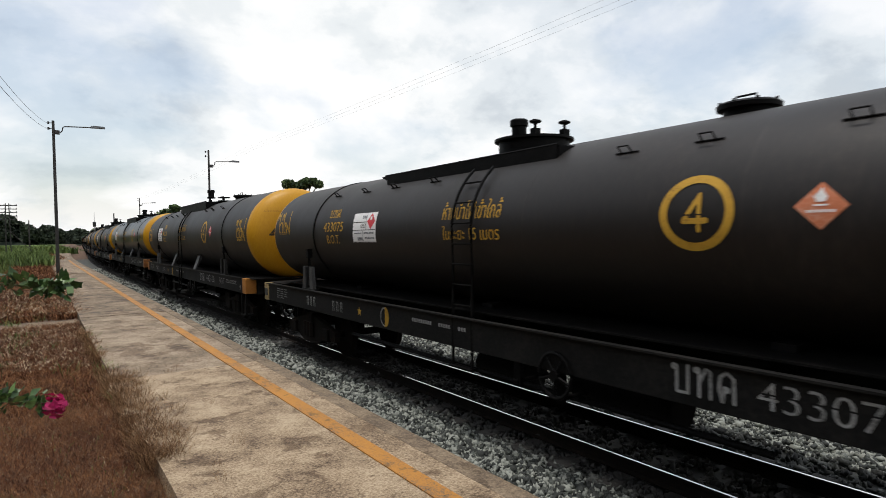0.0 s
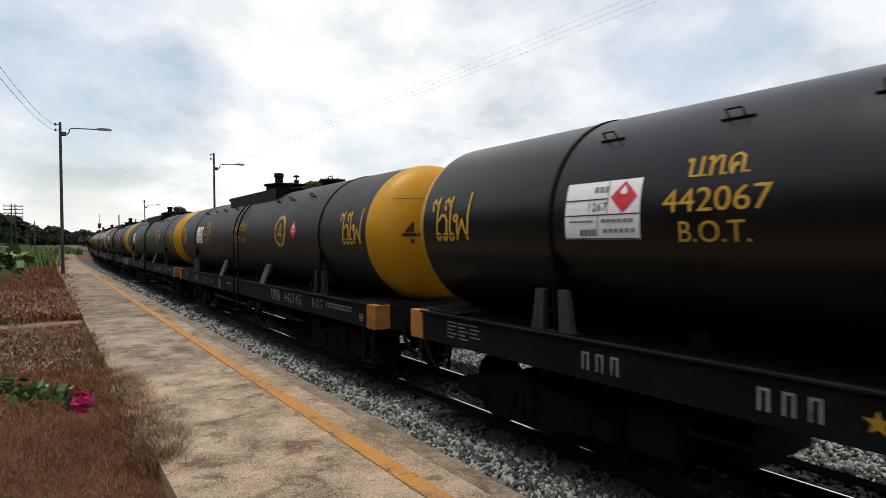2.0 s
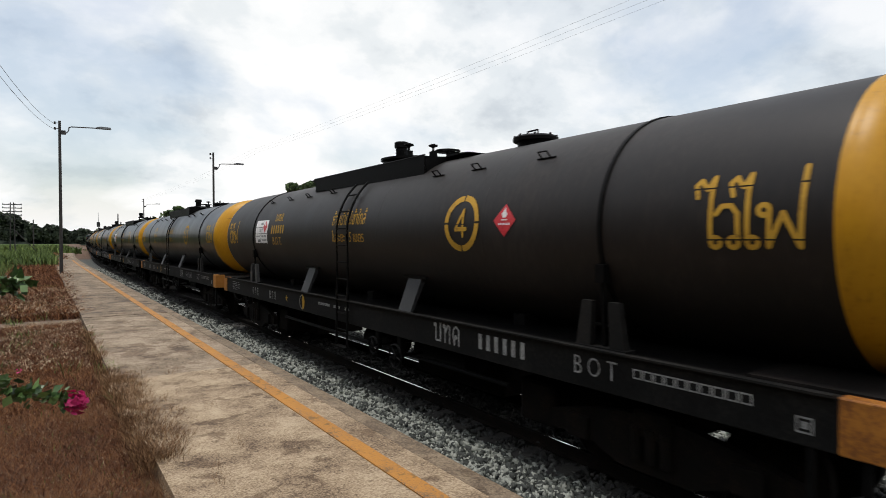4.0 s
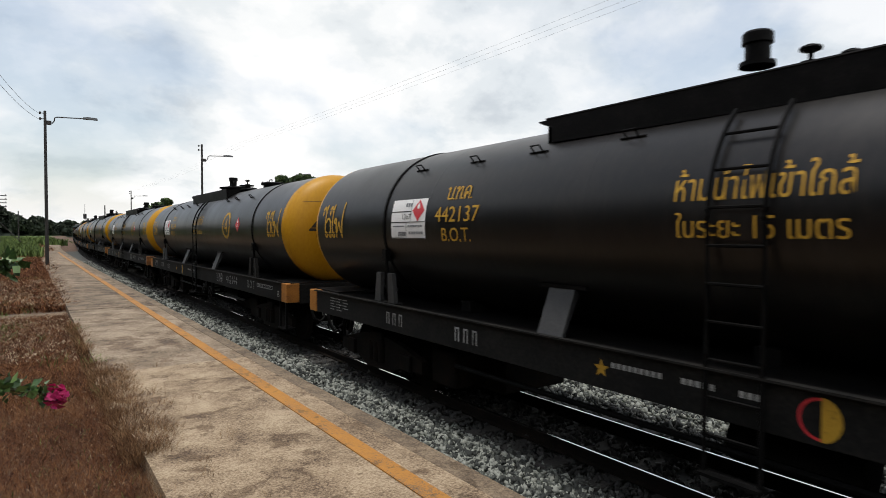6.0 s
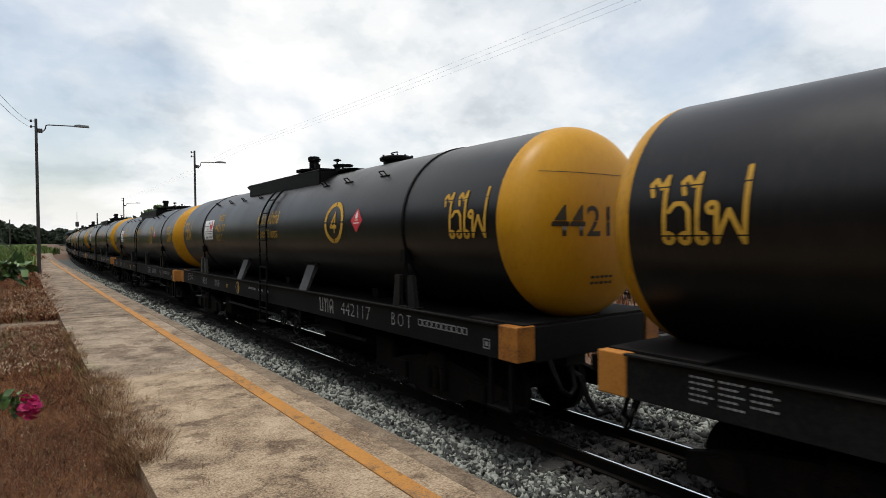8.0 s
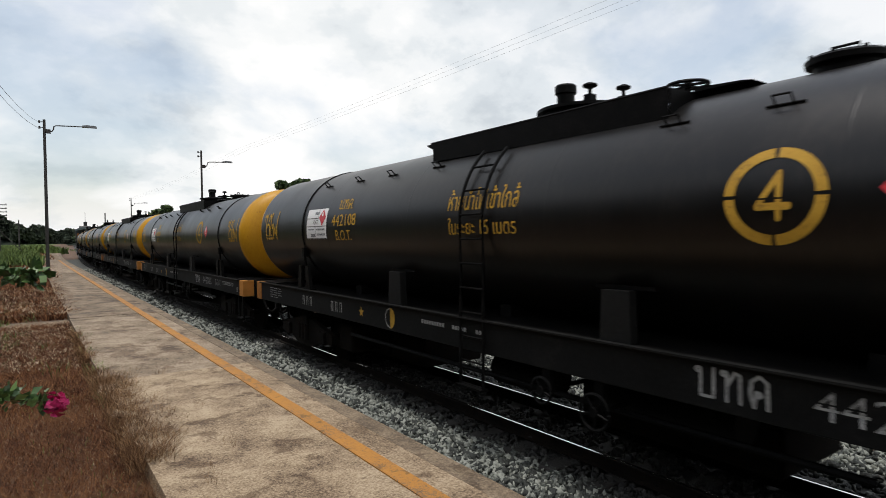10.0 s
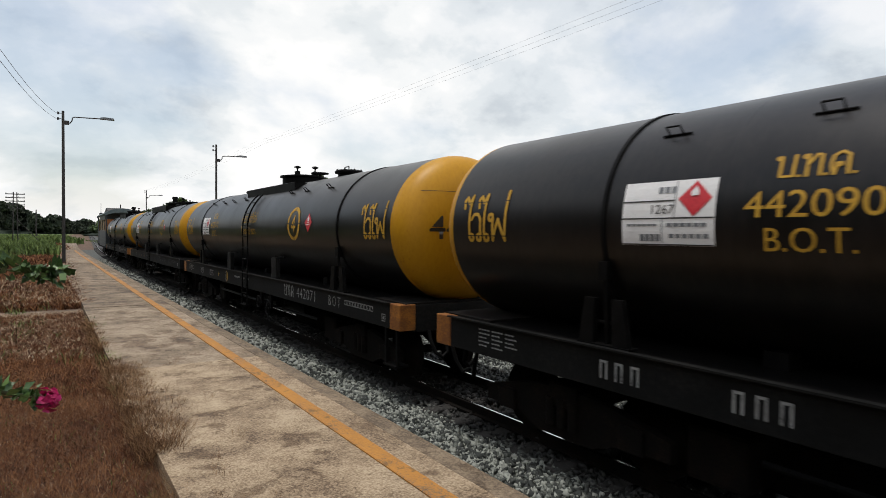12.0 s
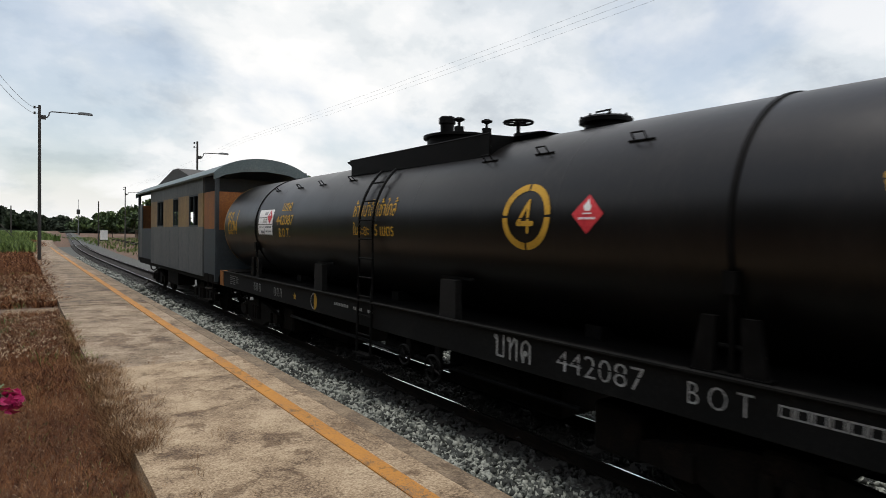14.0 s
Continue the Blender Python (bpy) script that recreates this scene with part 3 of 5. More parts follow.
def tank_wagon():
    w = empty("tank_wagon")
    # tank
    bm = bmesh.new()
    lathe(bm, [(TR, 0.31), (TR, 2.1), (TR, 5.0), (TR, 7.8), (TR, 10.5), (TR, 12.9), (TR, LONG - 0.31)], 72, Matrix.Translation((0, 0, TZ)) @ ALONG @ Matrix.Scale(-1, 4, (0, 0, 1)))
    part("tank_shell", bm, BLACK, w, smooth=True)
    for end in (0, 1):
        rs = [0, 0.25, 0.5, 0.7, 0.82, 0.90, 0.96, 1.01, 1.05, 1.08, 1.105, 1.125, 1.138, 1.146, 1.1495, TR]
        prof = [(r, head_y(r)) for r in rs]
        if end == 0:
            prof += [(TR + 0.003, 0.315), (TR + 0.003, 0.34)]
            m = Matrix.Translation((0, 0, TZ)) @ ALONG @ Matrix.Scale(-1, 4, (0, 0, 1))
        else:
            m = Matrix.Translation((0, LONG, TZ)) @ ALONG
        part("tank_end", lathe(bmesh.new(), prof, 72, m), YELLOW, w, "yellow painted domed tank end", True)
    # welded seams and strap bands
    for y in (2.26, 12.91):
        bm = lathe(bmesh.new(), [(TR, y - 0.024), (TR + 0.015, y - 0.021), (TR + 0.015, y + 0.021), (TR, y + 0.024)], 72, Matrix.Translation((0, 0, TZ)) @ ALONG @ Matrix.Scale(-1, 4, (0, 0, 1)))
        part("strap", bm, FITTING, w, "black steel hold-down strap", True)
    for y in (4.0, 6.6, 9.2, 11.8):
        bm = lathe(bmesh.new(), [(TR, y - 0.012), (TR + 0.0016, y), (TR, y + 0.012)], 72, Matrix.Translation((0, 0, TZ)) @ ALONG @ Matrix.Scale(-1, 4, (0, 0, 1)))
        part("weld_seam", bm, BLACK, w, smooth=True)
    # A real weld seam; its thin shadow is painted as a black line.
    part("end_seam", flat_mesh(on_head(bars([(-0.9 + 0.1 * i + 0.05, 0, 0.1, 0.008) for i in range(18)]), 0.0, TZ + 0.55, 0.011), "end_seam", BLACK_LETTER), BLACK_LETTER, w, "weld seam across the end, its shadow painted black")
    # underframe
    for side in (-1, 1):
        bm = bmesh.new()
        box(bm, side * 1.20 - 0.05, side * 1.20 + 0.05, 0.30, LONG - 0.30, 0.955, 1.33, 0.012)
        box(bm, side * 1.24 - 0.012 - 0.06, side * 1.24 + 0.012 - 0.02, 0.31, LONG - 0.31, 1.33, 1.348)
        part("side_sill", bm, SILL, w)
        bm = box(bmesh.new(), side * 1.12 - 0.14, side * 1.12 + 0.13, 0.0, 0.298, 0.955, 1.335, 0.012)
        part("beam_end", bm, ORANGE, w, "orange painted end of the side sill")
        bm = box(bmesh.new(), side * 1.12 - 0.14, side * 1.12 + 0.13, LONG - 0.298, LONG, 0.955, 1.335, 0.012)
        part("beam_end", bm, ORANGE, w, "orange painted end of the side sill")
    for y0, y1 in ((0.02, 0.24), (LONG - 0.24, LONG - 0.02)):
        part("headstock", box(bmesh.new(), -0.978, 0.978, y0, y1, 0.92, 1.32, 0.015), SILL, w)
    bm = bmesh.new()
    box(bm, -0.18, 0.18, 0.3, LONG - 0.3, 0.72, 1.20, 0.02)
    part("centre_sill", bm, SILL, w)
    for y in (1.2, 4.2, 7.8, 11.4, 14.4):
        for side in (-1, 1):
            part("cross_member", box(bmesh.new(), min(side * 0.185, side * 1.14), max(side * 0.185, side * 1.14), y - 0.08, y + 0.08, 0.97, 1.22), SILL, w)
    for y0, y1 in ((0.03, 0.95), (LONG - 0.95, LONG - 0.03)):
        part("deck_plate", box(bmesh.new(), -1.14, 1.14, y0, y1, 1.325, 1.350), DECK_DARK, w, "near-black deck plate")
    # Added sheet, not seen: it makes the gap under the tank black.
    part("floor_plate", box(bmesh.new(), -1.14, 1.14, 0.952, LONG - 0.952, 1.30, 1.322), FITTING, w, "added black sheet that darkens the gap under the tank")
    # saddles
    for y in (5.78, 9.62):
        for side in (-1, 1):
            bm = bmesh.new()
            vs = [bm.verts.new((side * x, y + dy, z)) for dy in (-0.17, 0.17) for x, z in ((1.235, 1.33), (1.19, 1.33), (0.96, 1.80), (1.05, 1.80))]
            for f in ((0, 1, 2, 3), (4, 7, 6, 5), (0, 3, 7, 4), (1, 5, 6, 2), (3, 2, 6, 7), (0, 4, 5, 1)):
                bm.faces.new([vs[i] for i in f])
            part("saddle_plate", bm, PLATE, w, "grey painted slanted saddle plate")
            bm = bmesh.new()
            slab(bm, [(y - 0.32, 1.80), (y + 0.32, 1.80), (y + 0.32, 1.835), (y - 0.32, 1.835)], "x", side * 0.80, side * 1.06)
            part("saddle_cap", bm, FITTING, w)
    for y in (2.26, 12.91):
        for side in (-1, 1):
            s = empty("strap_bracket")
            s.parent = w
            for dy in (-0.20, 0.20):
                bm = bmesh.new()
                slab(bm, [(y + dy - 0.085, 1.35), (y + dy + 0.085, 1.35), (y + dy * 0.78 + 0.06, 1.78), (y + dy * 0.78 - 0.06, 1.78)], "x", side * 1.17, side * 1.235)
                part("leg", bm, SILL if y < 5 else PLATE, s)
            bm = box(bmesh.new(), min(side * 1.10, side * 1.24), max(side * 1.10, side * 1.24), y - 0.3, y + 0.3, 1.335, 1.36)
            part("foot_plate", bm, SILL, s)
            bm = bmesh.new()
            rod(bm, (side * 1.16, y, 1.36), (side * 1.20, y, 2.05), 0.024, 8)
            rod(bm, (side * 1.14, y - 0.22, 1.55), (side * 1.14, y + 0.22, 1.55), 0.02, 8)
            box(bm, side * 1.19 - 0.05, side * 1.19 + 0.05, y - 0.05, y + 0.05, 1.95, 2.12)
            part("tension_bolt", bm, FITTING, s)
    for y in (3.9, 7.75, 11.6):
        part("cradle", box(bmesh.new(), -0.75, 0.75, y - 0.1, y + 0.1, 1.2, 1.46), FITTING, w)
    # walkway with its toe board, both sides of the dome
    for side in (-1, 1):
        bm = bmesh.new()
        box(bm, min(side * 0.42, side * 0.80), max(side * 0.42, side * 0.80), 5.50, 9.22, 3.555, 3.585)
        slab(bm, [(9.32, 3.59), (9.30, 3.57), (9.14, 3.50), (9.14, 3.34), (5.50, 3.31), (5.50, 3.59)], "x", side * 0.79, side * 0.812)
        for y in (5.9, 6.8, 7.7, 8.6, 9.15):
            slab(bm, [(side * 0.50, 3.555), (side * 0.79, 3.555), (side * 0.79, 3.29), (side * 0.70, 3.34), (side * 0.55, 3.45)], "y", y - 0.01, y + 0.01)
        crown = [(side * x, TZ - 0.01 + math.sqrt(TR ** 2 - (x / OVAL) ** 2)) for x in (0.12, 0.28, 0.44, 0.60, 0.72, 0.785)]
        for y in (5.49, 9.195):        # end plates that meet the crown of the tank
            slab(bm, [(side * 0.12, 3.62), (side * 0.785, 3.585)] + crown[::-1], "y", y, y + 0.012)
        slab(bm, [(5.49, 3.60), (5.49, 3.64), (5.05, 3.615), (4.95, 3.60)], "x", side * 0.10, side * 0.42)
        part("walkway", bm, FITTING, w, "black steel walkway with toe board")
        bm = tube(bmesh.new(), [(side * 0.80, 5.5, 3.60), (side * 0.80, 9.22, 3.60)], 0.016, 6)
        part("walkway_rim", bm, FITTING, w)
        # ladder
        lad = empty("ladder")
        lad.parent = w
        arc = []
        for k in range(12):
            a = radians(46 - k * 46 / 11)
            arc.append((side * OVAL * (TR + 0.05) * math.cos(a), TZ + (TR + 0.07) * math.sin(a)))
        arc += [(side * 1.28, 2.0), (side * 1.29, 1.45), (side * 1.30, 0.55)]
        for y in (7.52, 7.94):
            part("stile", tube(bmesh.new(), [(x, y, z) for x, z in arc], 0.020, 6), FITTING, lad, smooth=True)
        for i in range(10):
            z = 3.12 - i * 0.285
            x = side * OVAL * (TR + 0.05) * math.cos(math.asin(max(0, (z - TZ)) / (TR + 0.05))) if z > TZ else side * 1.288
            part("rung", rod(bmesh.new(), (x, 7.52, z), (x, 7.94, z), 0.013, 6), FITTING, lad)
        part("step", box(bmesh.new(), side * 1.30 - 0.06, side * 1.30 + 0.06, 7.50, 7.96, 0.54, 0.565), FITTING, lad)
        # hoops along the upper side
        for y in (3.28, 4.48, 5.38, 8.9, 10.11, 11.17, 12.4):
            a = radians(43)
            c, n = Vector((side * OVAL * TR * math.cos(a), y, TZ + TR * math.sin(a))), Vector((side * math.cos(a), 0, math.sin(a)))
            bm = tube(bmesh.new(), [c + Vector((0, -0.07, 0)), c + Vector((0, -0.075, 0)) + n * 0.10, c + Vector((0, 0.055, 0)) + n * 0.10, c + Vector((0, 0.06, 0))], 0.010, 6)
            tube(bm, [c + Vector((0, -0.15, 0)) + n * 0.008, c + Vector((0, 0.13, 0)) + n * 0.008], 0.009, 6)
            part("grab_hoop", bm, FITTING, w)
    # dome, vents and valve wheels
    dome = empty("dome")
    dome.parent = w
    top = TZ + TR
    part("dome_drum", lathe(bmesh.new(), [(0.50, top - 0.06), (0.50, top + 0.16), (0.56, top + 0.165), (0.56, top + 0.20), (0.30, top + 0.235), (0, top + 0.24)], 32, Matrix.Translation((0, 6.75, 0))), FITTING, dome, smooth=True)
    part("vent_stack", lathe(bmesh.new(), [(0.15, top + 0.22), (0.15, top + 0.26), (0.105, top + 0.27), (0.105, top + 0.42), (0.13, top + 0.425), (0.13, top + 0.51), (0.11, top + 0.53), (0, top + 0.53)], 20, Matrix.Translation((-0.1, 6.95, 0))), FITTING, dome, smooth=True)
    for x, y, h, r in ((-0.25, 6.45, 0.40, 0.07), (0.15, 6.3, 0.40, 0.07)):
        v = empty("valve")
        v.parent = dome
        bm = rod(bmesh.new(), (x, y, top + 0.18), (x, y, top + h), 0.02, 8)
        box(bm, x - 0.05, x + 0.05, y - 0.05, y + 0.05, top + 0.2, top + 0.3)
        part("stem", bm, FITTING, v)
        part("hand_wheel", ring_wheel(bmesh.new(), (x, y, top + h), r, tube_r=0.016, spokes=4), FITTING, v)
    v = empty("discharge_valve")
    v.parent = w
    bm = rod(bmesh.new(), (-0.12, 5.58, top - 0.05), (-0.12, 5.58, top + 0.24), 0.026, 8)
    rod(bm, (-0.12, 5.58, top - 0.03), (-0.12, 5.58, top + 0.08), 0.06, 12)
    part("stem", bm, FITTING, v)
    part("hand_wheel", ring_wheel(bmesh.new(), (-0.12, 5.58, top + 0.25), 0.19, tube_r=0.017), FITTING, v)
    lid = empty("manhole")
    lid.parent = w
    part("manhole_cover", lathe(bmesh.new(), [(0.24, top - 0.08), (0.24, top + 0.05), (0.30, top + 0.055), (0.305, top + 0.10), (0.27, top + 0.125), (0, top + 0.135)], 32, Matrix.Translation((0, 4.40, 0))), FITTING, lid, smooth=True)
    part("lid_handle", tube(bmesh.new(), [(-0.05, 4.30, top + 0.12), (-0.05, 4.30, top + 0.20), (-0.05, 4.50, top + 0.20), (-0.05, 4.50, top + 0.12)], 0.012, 6), FITTING, lid)
    bolt = finish(rod(bmesh.new(), (0, 0, top + 0.05), (0, 0, top + 0.14), 0.016, 6), "bolt", FITTING)
    for k in range(8):
        a = k * math.tau / 8
        part("bolt", bolt, FITTING, lid).location = (0.275 * math.cos(a), 4.40 + 0.275 * math.sin(a), 0)
    # brake wheel under the sill
    bw = empty("brake_gear")
    bw.parent = w
    for y, z, r in ((5.95, 0.68, 0.165), (6.62, 0.74, 0.13)):
        wheel = part("brake_wheel", ring_wheel(bmesh.new(), (0, 0, 0), r, "x", 0.017), FITTING, bw, "spoked hand brake wheel")
        wheel.location = (-1.28, y, z)
        part("shaft", rod(bmesh.new(), (-1.27, y, z), (-0.5, y, z), 0.025, 8), FITTING, bw)
        part("hanger", box(bmesh.new(), -1.22, -1.16, y - 0.05, y + 0.05, z - 0.05, 0.95), FITTING, bw)
    bm = rod(bmesh.new(), (-0.5, 7.1, 0.62), (-0.5, 8.1, 0.62), 0.2, 18)
    part("brake_cylinder", bm, FITTING, bw, smooth=True)
    bm = tube(bmesh.new(), [(-0.9, 3.9, 0.62), (-0.9, 11.6, 0.62)], 0.03, 6)
    part("brake_pipe", bm, FITTING, bw)
    part("air_tank", rod(bmesh.new(), (-0.62, 4.9, 0.70), (-0.62, 6.2, 0.70), 0.20, 18), FITTING, bw, smooth=True)
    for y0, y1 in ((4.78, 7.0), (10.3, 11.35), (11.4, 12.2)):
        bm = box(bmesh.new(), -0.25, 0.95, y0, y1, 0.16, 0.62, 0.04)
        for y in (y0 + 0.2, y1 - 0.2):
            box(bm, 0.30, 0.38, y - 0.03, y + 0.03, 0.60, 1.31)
        part("equipment_box", bm, SHADED_RUST, bw)
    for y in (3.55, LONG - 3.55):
        part("brake_beam", box(bmesh.new(), -0.80, 0.85, y - 0.28, y + 0.28, 0.24, 0.74, 0.05), SHADED_RUST, bw)
    for y in (0.12,):          # corner step under the end of the sill
        bm = box(bmesh.new(), -1.23, -1.19, y, y + 0.05, 0.42, 0.96)
        box(bm, -1.23, -1.19, y + 0.33, y + 0.38, 0.42, 0.96)
        box(bm, -1.26, -1.02, y, y + 0.38, 0.40, 0.425)
        part("corner_step", bm, FITTING, w, "black hanging shunter's step")
    bogie(w, 1.92)
    bogie(w, LONG - 1.92)
    coupler(w, 0.0, -1)
    coupler(w, LONG, 1)
    # signs that all wagons share
    for y in (0.92, 14.68):
        part("lettering", flat_mesh(on_tank(flammable(), y, 2.57), "lettering", GOLD), GOLD, w, "hand painted yellow warning word")
    part("lettering", flat_mesh(on_tank(lettering("ห้ามนำไฟเข้าใกล้", 0.27, 1.26), 7.63, 2.74), "lettering", GOLD), GOLD, w, "stencilled yellow warning line")
    part("lettering", flat_mesh(on_tank(lettering("ในระยะ 15 เมตร", 0.20, 1.22), 7.63, 2.42), "lettering", GOLD), GOLD, w, "stencilled yellow warning line")
    c = empty("number_roundel")
    c.parent = w
    for k in range(4):
        part("ring_segment", flat_mesh(on_tank(annulus(0.272, 0.348, radians(90 * k + 2.5), radians(90 * k + 87.5)), 4.41, 2.555), "ring_segment", GOLD), GOLD, c)
    part("numeral", flat_mesh(on_tank(strokes([[(0.66, 0.0), (0.66, 1.0), (0.0, 0.26), (0.98, 0.26)]], 0.17, 0.36, 0.25, (-0.02,)), 4.41, 2.555, 0.006), "numeral", GOLD), GOLD, c)
    cell = flat_mesh(on_sill(cell_frame(0.092, 0.085, 0.013), 0, 0), "code_cell", WHITE)
    for n in range(10):
        part("code_cell", cell, WHITE, w).location = (0, 1.83 - 0.104 * n, 1.19)
    glyph = flat_mesh(on_sill(bars([(0, 0, 0.040, 0.048)]), 0, 0), "capacity_mark", WHITE)
    for u in [-0.52 + 0.058 * n for n in range(9)] + [0.16 + 0.058 * n for n in range(5)] + [0.62 + 0.058 * n for n in range(3)]:
        part("capacity_mark", glyph, WHITE, w).location = (0, 8.3 - u, 1.19)
    for y in (12.7, 11.45):
        for du in (-0.17, 0.0, 0.17):
            part("owner_mark", flat_mesh(on_sill(bars([(du - 0.032, 0, 0.022, 0.17), (du + 0.032, 0, 0.022, 0.17), (du, 0.074, 0.042, 0.022)]), y, 1.14), "owner_mark", WHITE), WHITE, w)
    for c, rows in enumerate((5, 5, 4)):
        for k in range(rows):
            row = [(-0.075 + 0.05 * n, 0, 0.038, 0.017) for n in range((4, 4, 3, 4, 3)[(k + c) % 5])]
            part("data_mark", flat_mesh(on_sill(bars(row), 14.62 - 0.235 * c, 1.255 - 0.046 * k), "data_mark", WHITE), WHITE, w)
    part("stamp_mark", flat_mesh(on_sill(bars([(-0.05, 0, 0.014, 0.11), (0.05, 0, 0.014, 0.11), (0, 0.05, 0.11, 0.014), (0, -0.05, 0.11, 0.014), (0, 0, 0.05, 0.05)]), 0.50, 1.10), "stamp_mark", WHITE), WHITE, w, "small white stamped mark")
    star = bmesh.new()
    star.faces.new([star.verts.new((0.085 * (1 if k % 2 == 0 else 0.42) * math.sin(k * math.tau / 10), 0.085 * (1 if k % 2 == 0 else 0.42) * math.cos(k * math.tau / 10), 0)) for k in range(10)])
    part("star_mark", flat_mesh(on_sill(star, 10.55, 1.14), "star_mark", GOLD), GOLD, w, "small yellow painted star")
    half = bmesh.new()
    half.faces.new([half.verts.new((0.125 * math.cos(a), 0.15 * math.sin(a), 0)) for a in [radians(-90 + 180 * k / 14) for k in range(15)]])
    part("half_disc_mark", flat_mesh(on_sill(half, 9.66, 1.14), "half_disc_mark", GOLD), GOLD, w, "yellow half disc mark")
    part("half_disc_rim", flat_mesh(on_sill(annulus(0.125, 0.145, radians(90), radians(270)), 9.66, 1.14), "half_disc_rim", WHITE), WHITE, w)
    part("lettering", flat_mesh(on_sill(lettering("B O T", 0.175, 0.50, cut=0, weight=-0.012), 2.30, 1.165), "lettering", WHITE), WHITE, w, "white stencilled class letters")
    for n in range(10):
        part("end_mark", flat_mesh(on_head(bars([(-0.16 + 0.08 * (n % 5), 0.04 - 0.07 * (n // 5), 0.06, 0.03)]), 0.0, 1.78), "end_mark", BLACK_LETTER), BLACK_LETTER, w)
    return w


def placard(w, paint, at):
    d = empty("hazard_placard")
    d.parent = w
    q = 0.185
    bm = bmesh.new()
    bm.faces.new([bm.verts.new(v) for v in ((0, -q, 0), (q, 0, 0), (0, q, 0), (-q, 0, 0))])
    for i in range(-3, 4):
        bmesh.ops.bisect_plane(bm, geom=bm.verts[:] + bm.edges[:] + bm.faces[:], plane_co=(0, i * 0.06, 0), plane_no=(0, 1, 0))
    part("placard_panel", flat_mesh(on_tank(bm, at, 2.565), "placard_panel", paint), paint, d)
    if paint == GHOST:      # bleached blank
        return
    fl = bmesh.new()
    fl.faces.new([fl.verts.new(v) for v in ((-0.03, 0.03, 0), (0.03, 0.03, 0), (0.045, 0.07, 0), (0.02, 0.10, 0), (0.005, 0.145, 0), (-0.02, 0.105, 0), (-0.05, 0.075, 0))])
    part("flame_mark", flat_mesh(on_tank(fl, at, 2.565, 0.008), "flame_mark", CARD), CARD, d)
    part("flame_bar", flat_mesh(on_tank(bars([(0, 0.005, 0.10, 0.014)] + [(-0.085 + 0.034 * i, -0.04, 0.024, 0.022) for i in range(6)]), at, 2.565, 0.008), "flame_bar", CARD), CARD, d)


def info_card(w, at):
    """A white card in ruled cells: two codes, a flame diamond, two cells of small print."""
    p = empty("information_placard")
    p.parent = w
    z = 2.55
    bm = bars([(0, -0.27 + 0.06 * i + 0.03, 0.86, 0.06) for i in range(9)])
    bmesh.ops.remove_doubles(bm, verts=bm.verts, dist=0.001)
    part("card_panel", flat_mesh(on_tank(bm, at, z), "card_panel", CARD), CARD, p)
    part("rule", flat_mesh(on_tank(bars([(-0.175, 0.10, 0.50, 0.012)]), at, z, 0.008), "rule", POLE), POLE, p)
    part("rule", flat_mesh(on_tank(bars([(0, -0.045, 0.85, 0.012)]), at, z, 0.008), "rule", POLE), POLE, p)
    part("rule", flat_mesh(on_tank(bars([(0, -0.262, 0.85, 0.012)]), at, z, 0.008), "rule", POLE), POLE, p)
    part("rule", flat_mesh(on_tank(bars([(0.08, -0.015 + 0.05 * i, 0.010, 0.05) for i in range(6)]), at, z, 0.008), "rule", LAMP_GREY), LAMP_GREY, p)
    part("rule", flat_mesh(on_tank(bars([(-0.03, -0.07 - 0.05 * i, 0.010, 0.05) for i in range(4)]), at, z, 0.008), "rule", LAMP_GREY), LAMP_GREY, p)
    part("code_number", flat_mesh(on_tank(lettering("1267", 0.075, 0.21), at + 0.03, z + 0.03, 0.008), "code_number", POLE), POLE, p)
    rows = [(-0.06 + 0.06 * i, 0.19, 0.045, 0.055) for i in range(3)]
    rows += [(-0.35 + 0.05 * i, -0.10, 0.042, 0.02) for i in range(6)] + [(-0.22 + 0.05 * i, -0.205, 0.042, 0.06) for i in range(4)]
    rows += [(0.04 + 0.06 * i, -0.10, 0.05, 0.03) for i in range(6)] + [(0.06 + 0.06 * i, -0.19, 0.045, 0.035) for i in range(6)]
    part("card_print", flat_mesh(on_tank(bars(rows), at, z, 0.008), "card_print", LAMP_GREY), LAMP_GREY, p, "grey small print")
    dm = bmesh.new()
    dm.faces.new([dm.verts.new((0.255 + x, 0.11 + v, 0)) for x, v in ((0, -0.145), (0.145, 0), (0, 0.145), (-0.145, 0))])
    for i in range(-1, 5):
        bmesh.ops.bisect_plane(dm, geom=dm.verts[:] + dm.edges[:] + dm.faces[:], plane_co=(0, i * 0.05, 0), plane_no=(0, 1, 0))
    part("card_diamond", flat_mesh(on_tank(dm, at, z, 0.009), "card_diamond", RED), RED, p, "red flame diamond")
    fl = bmesh.new()
    fl.faces.new([fl.verts.new((0.255 + x, 0.11 + v, 0)) for x, v in ((-0.03, 0.02), (0.03, 0.02), (0.035, 0.05), (0.008, 0.10), (-0.035, 0.055))])
    part("card_flame", flat_mesh(on_tank(fl, at, z, 0.014), "card_flame", CARD), CARD, p)


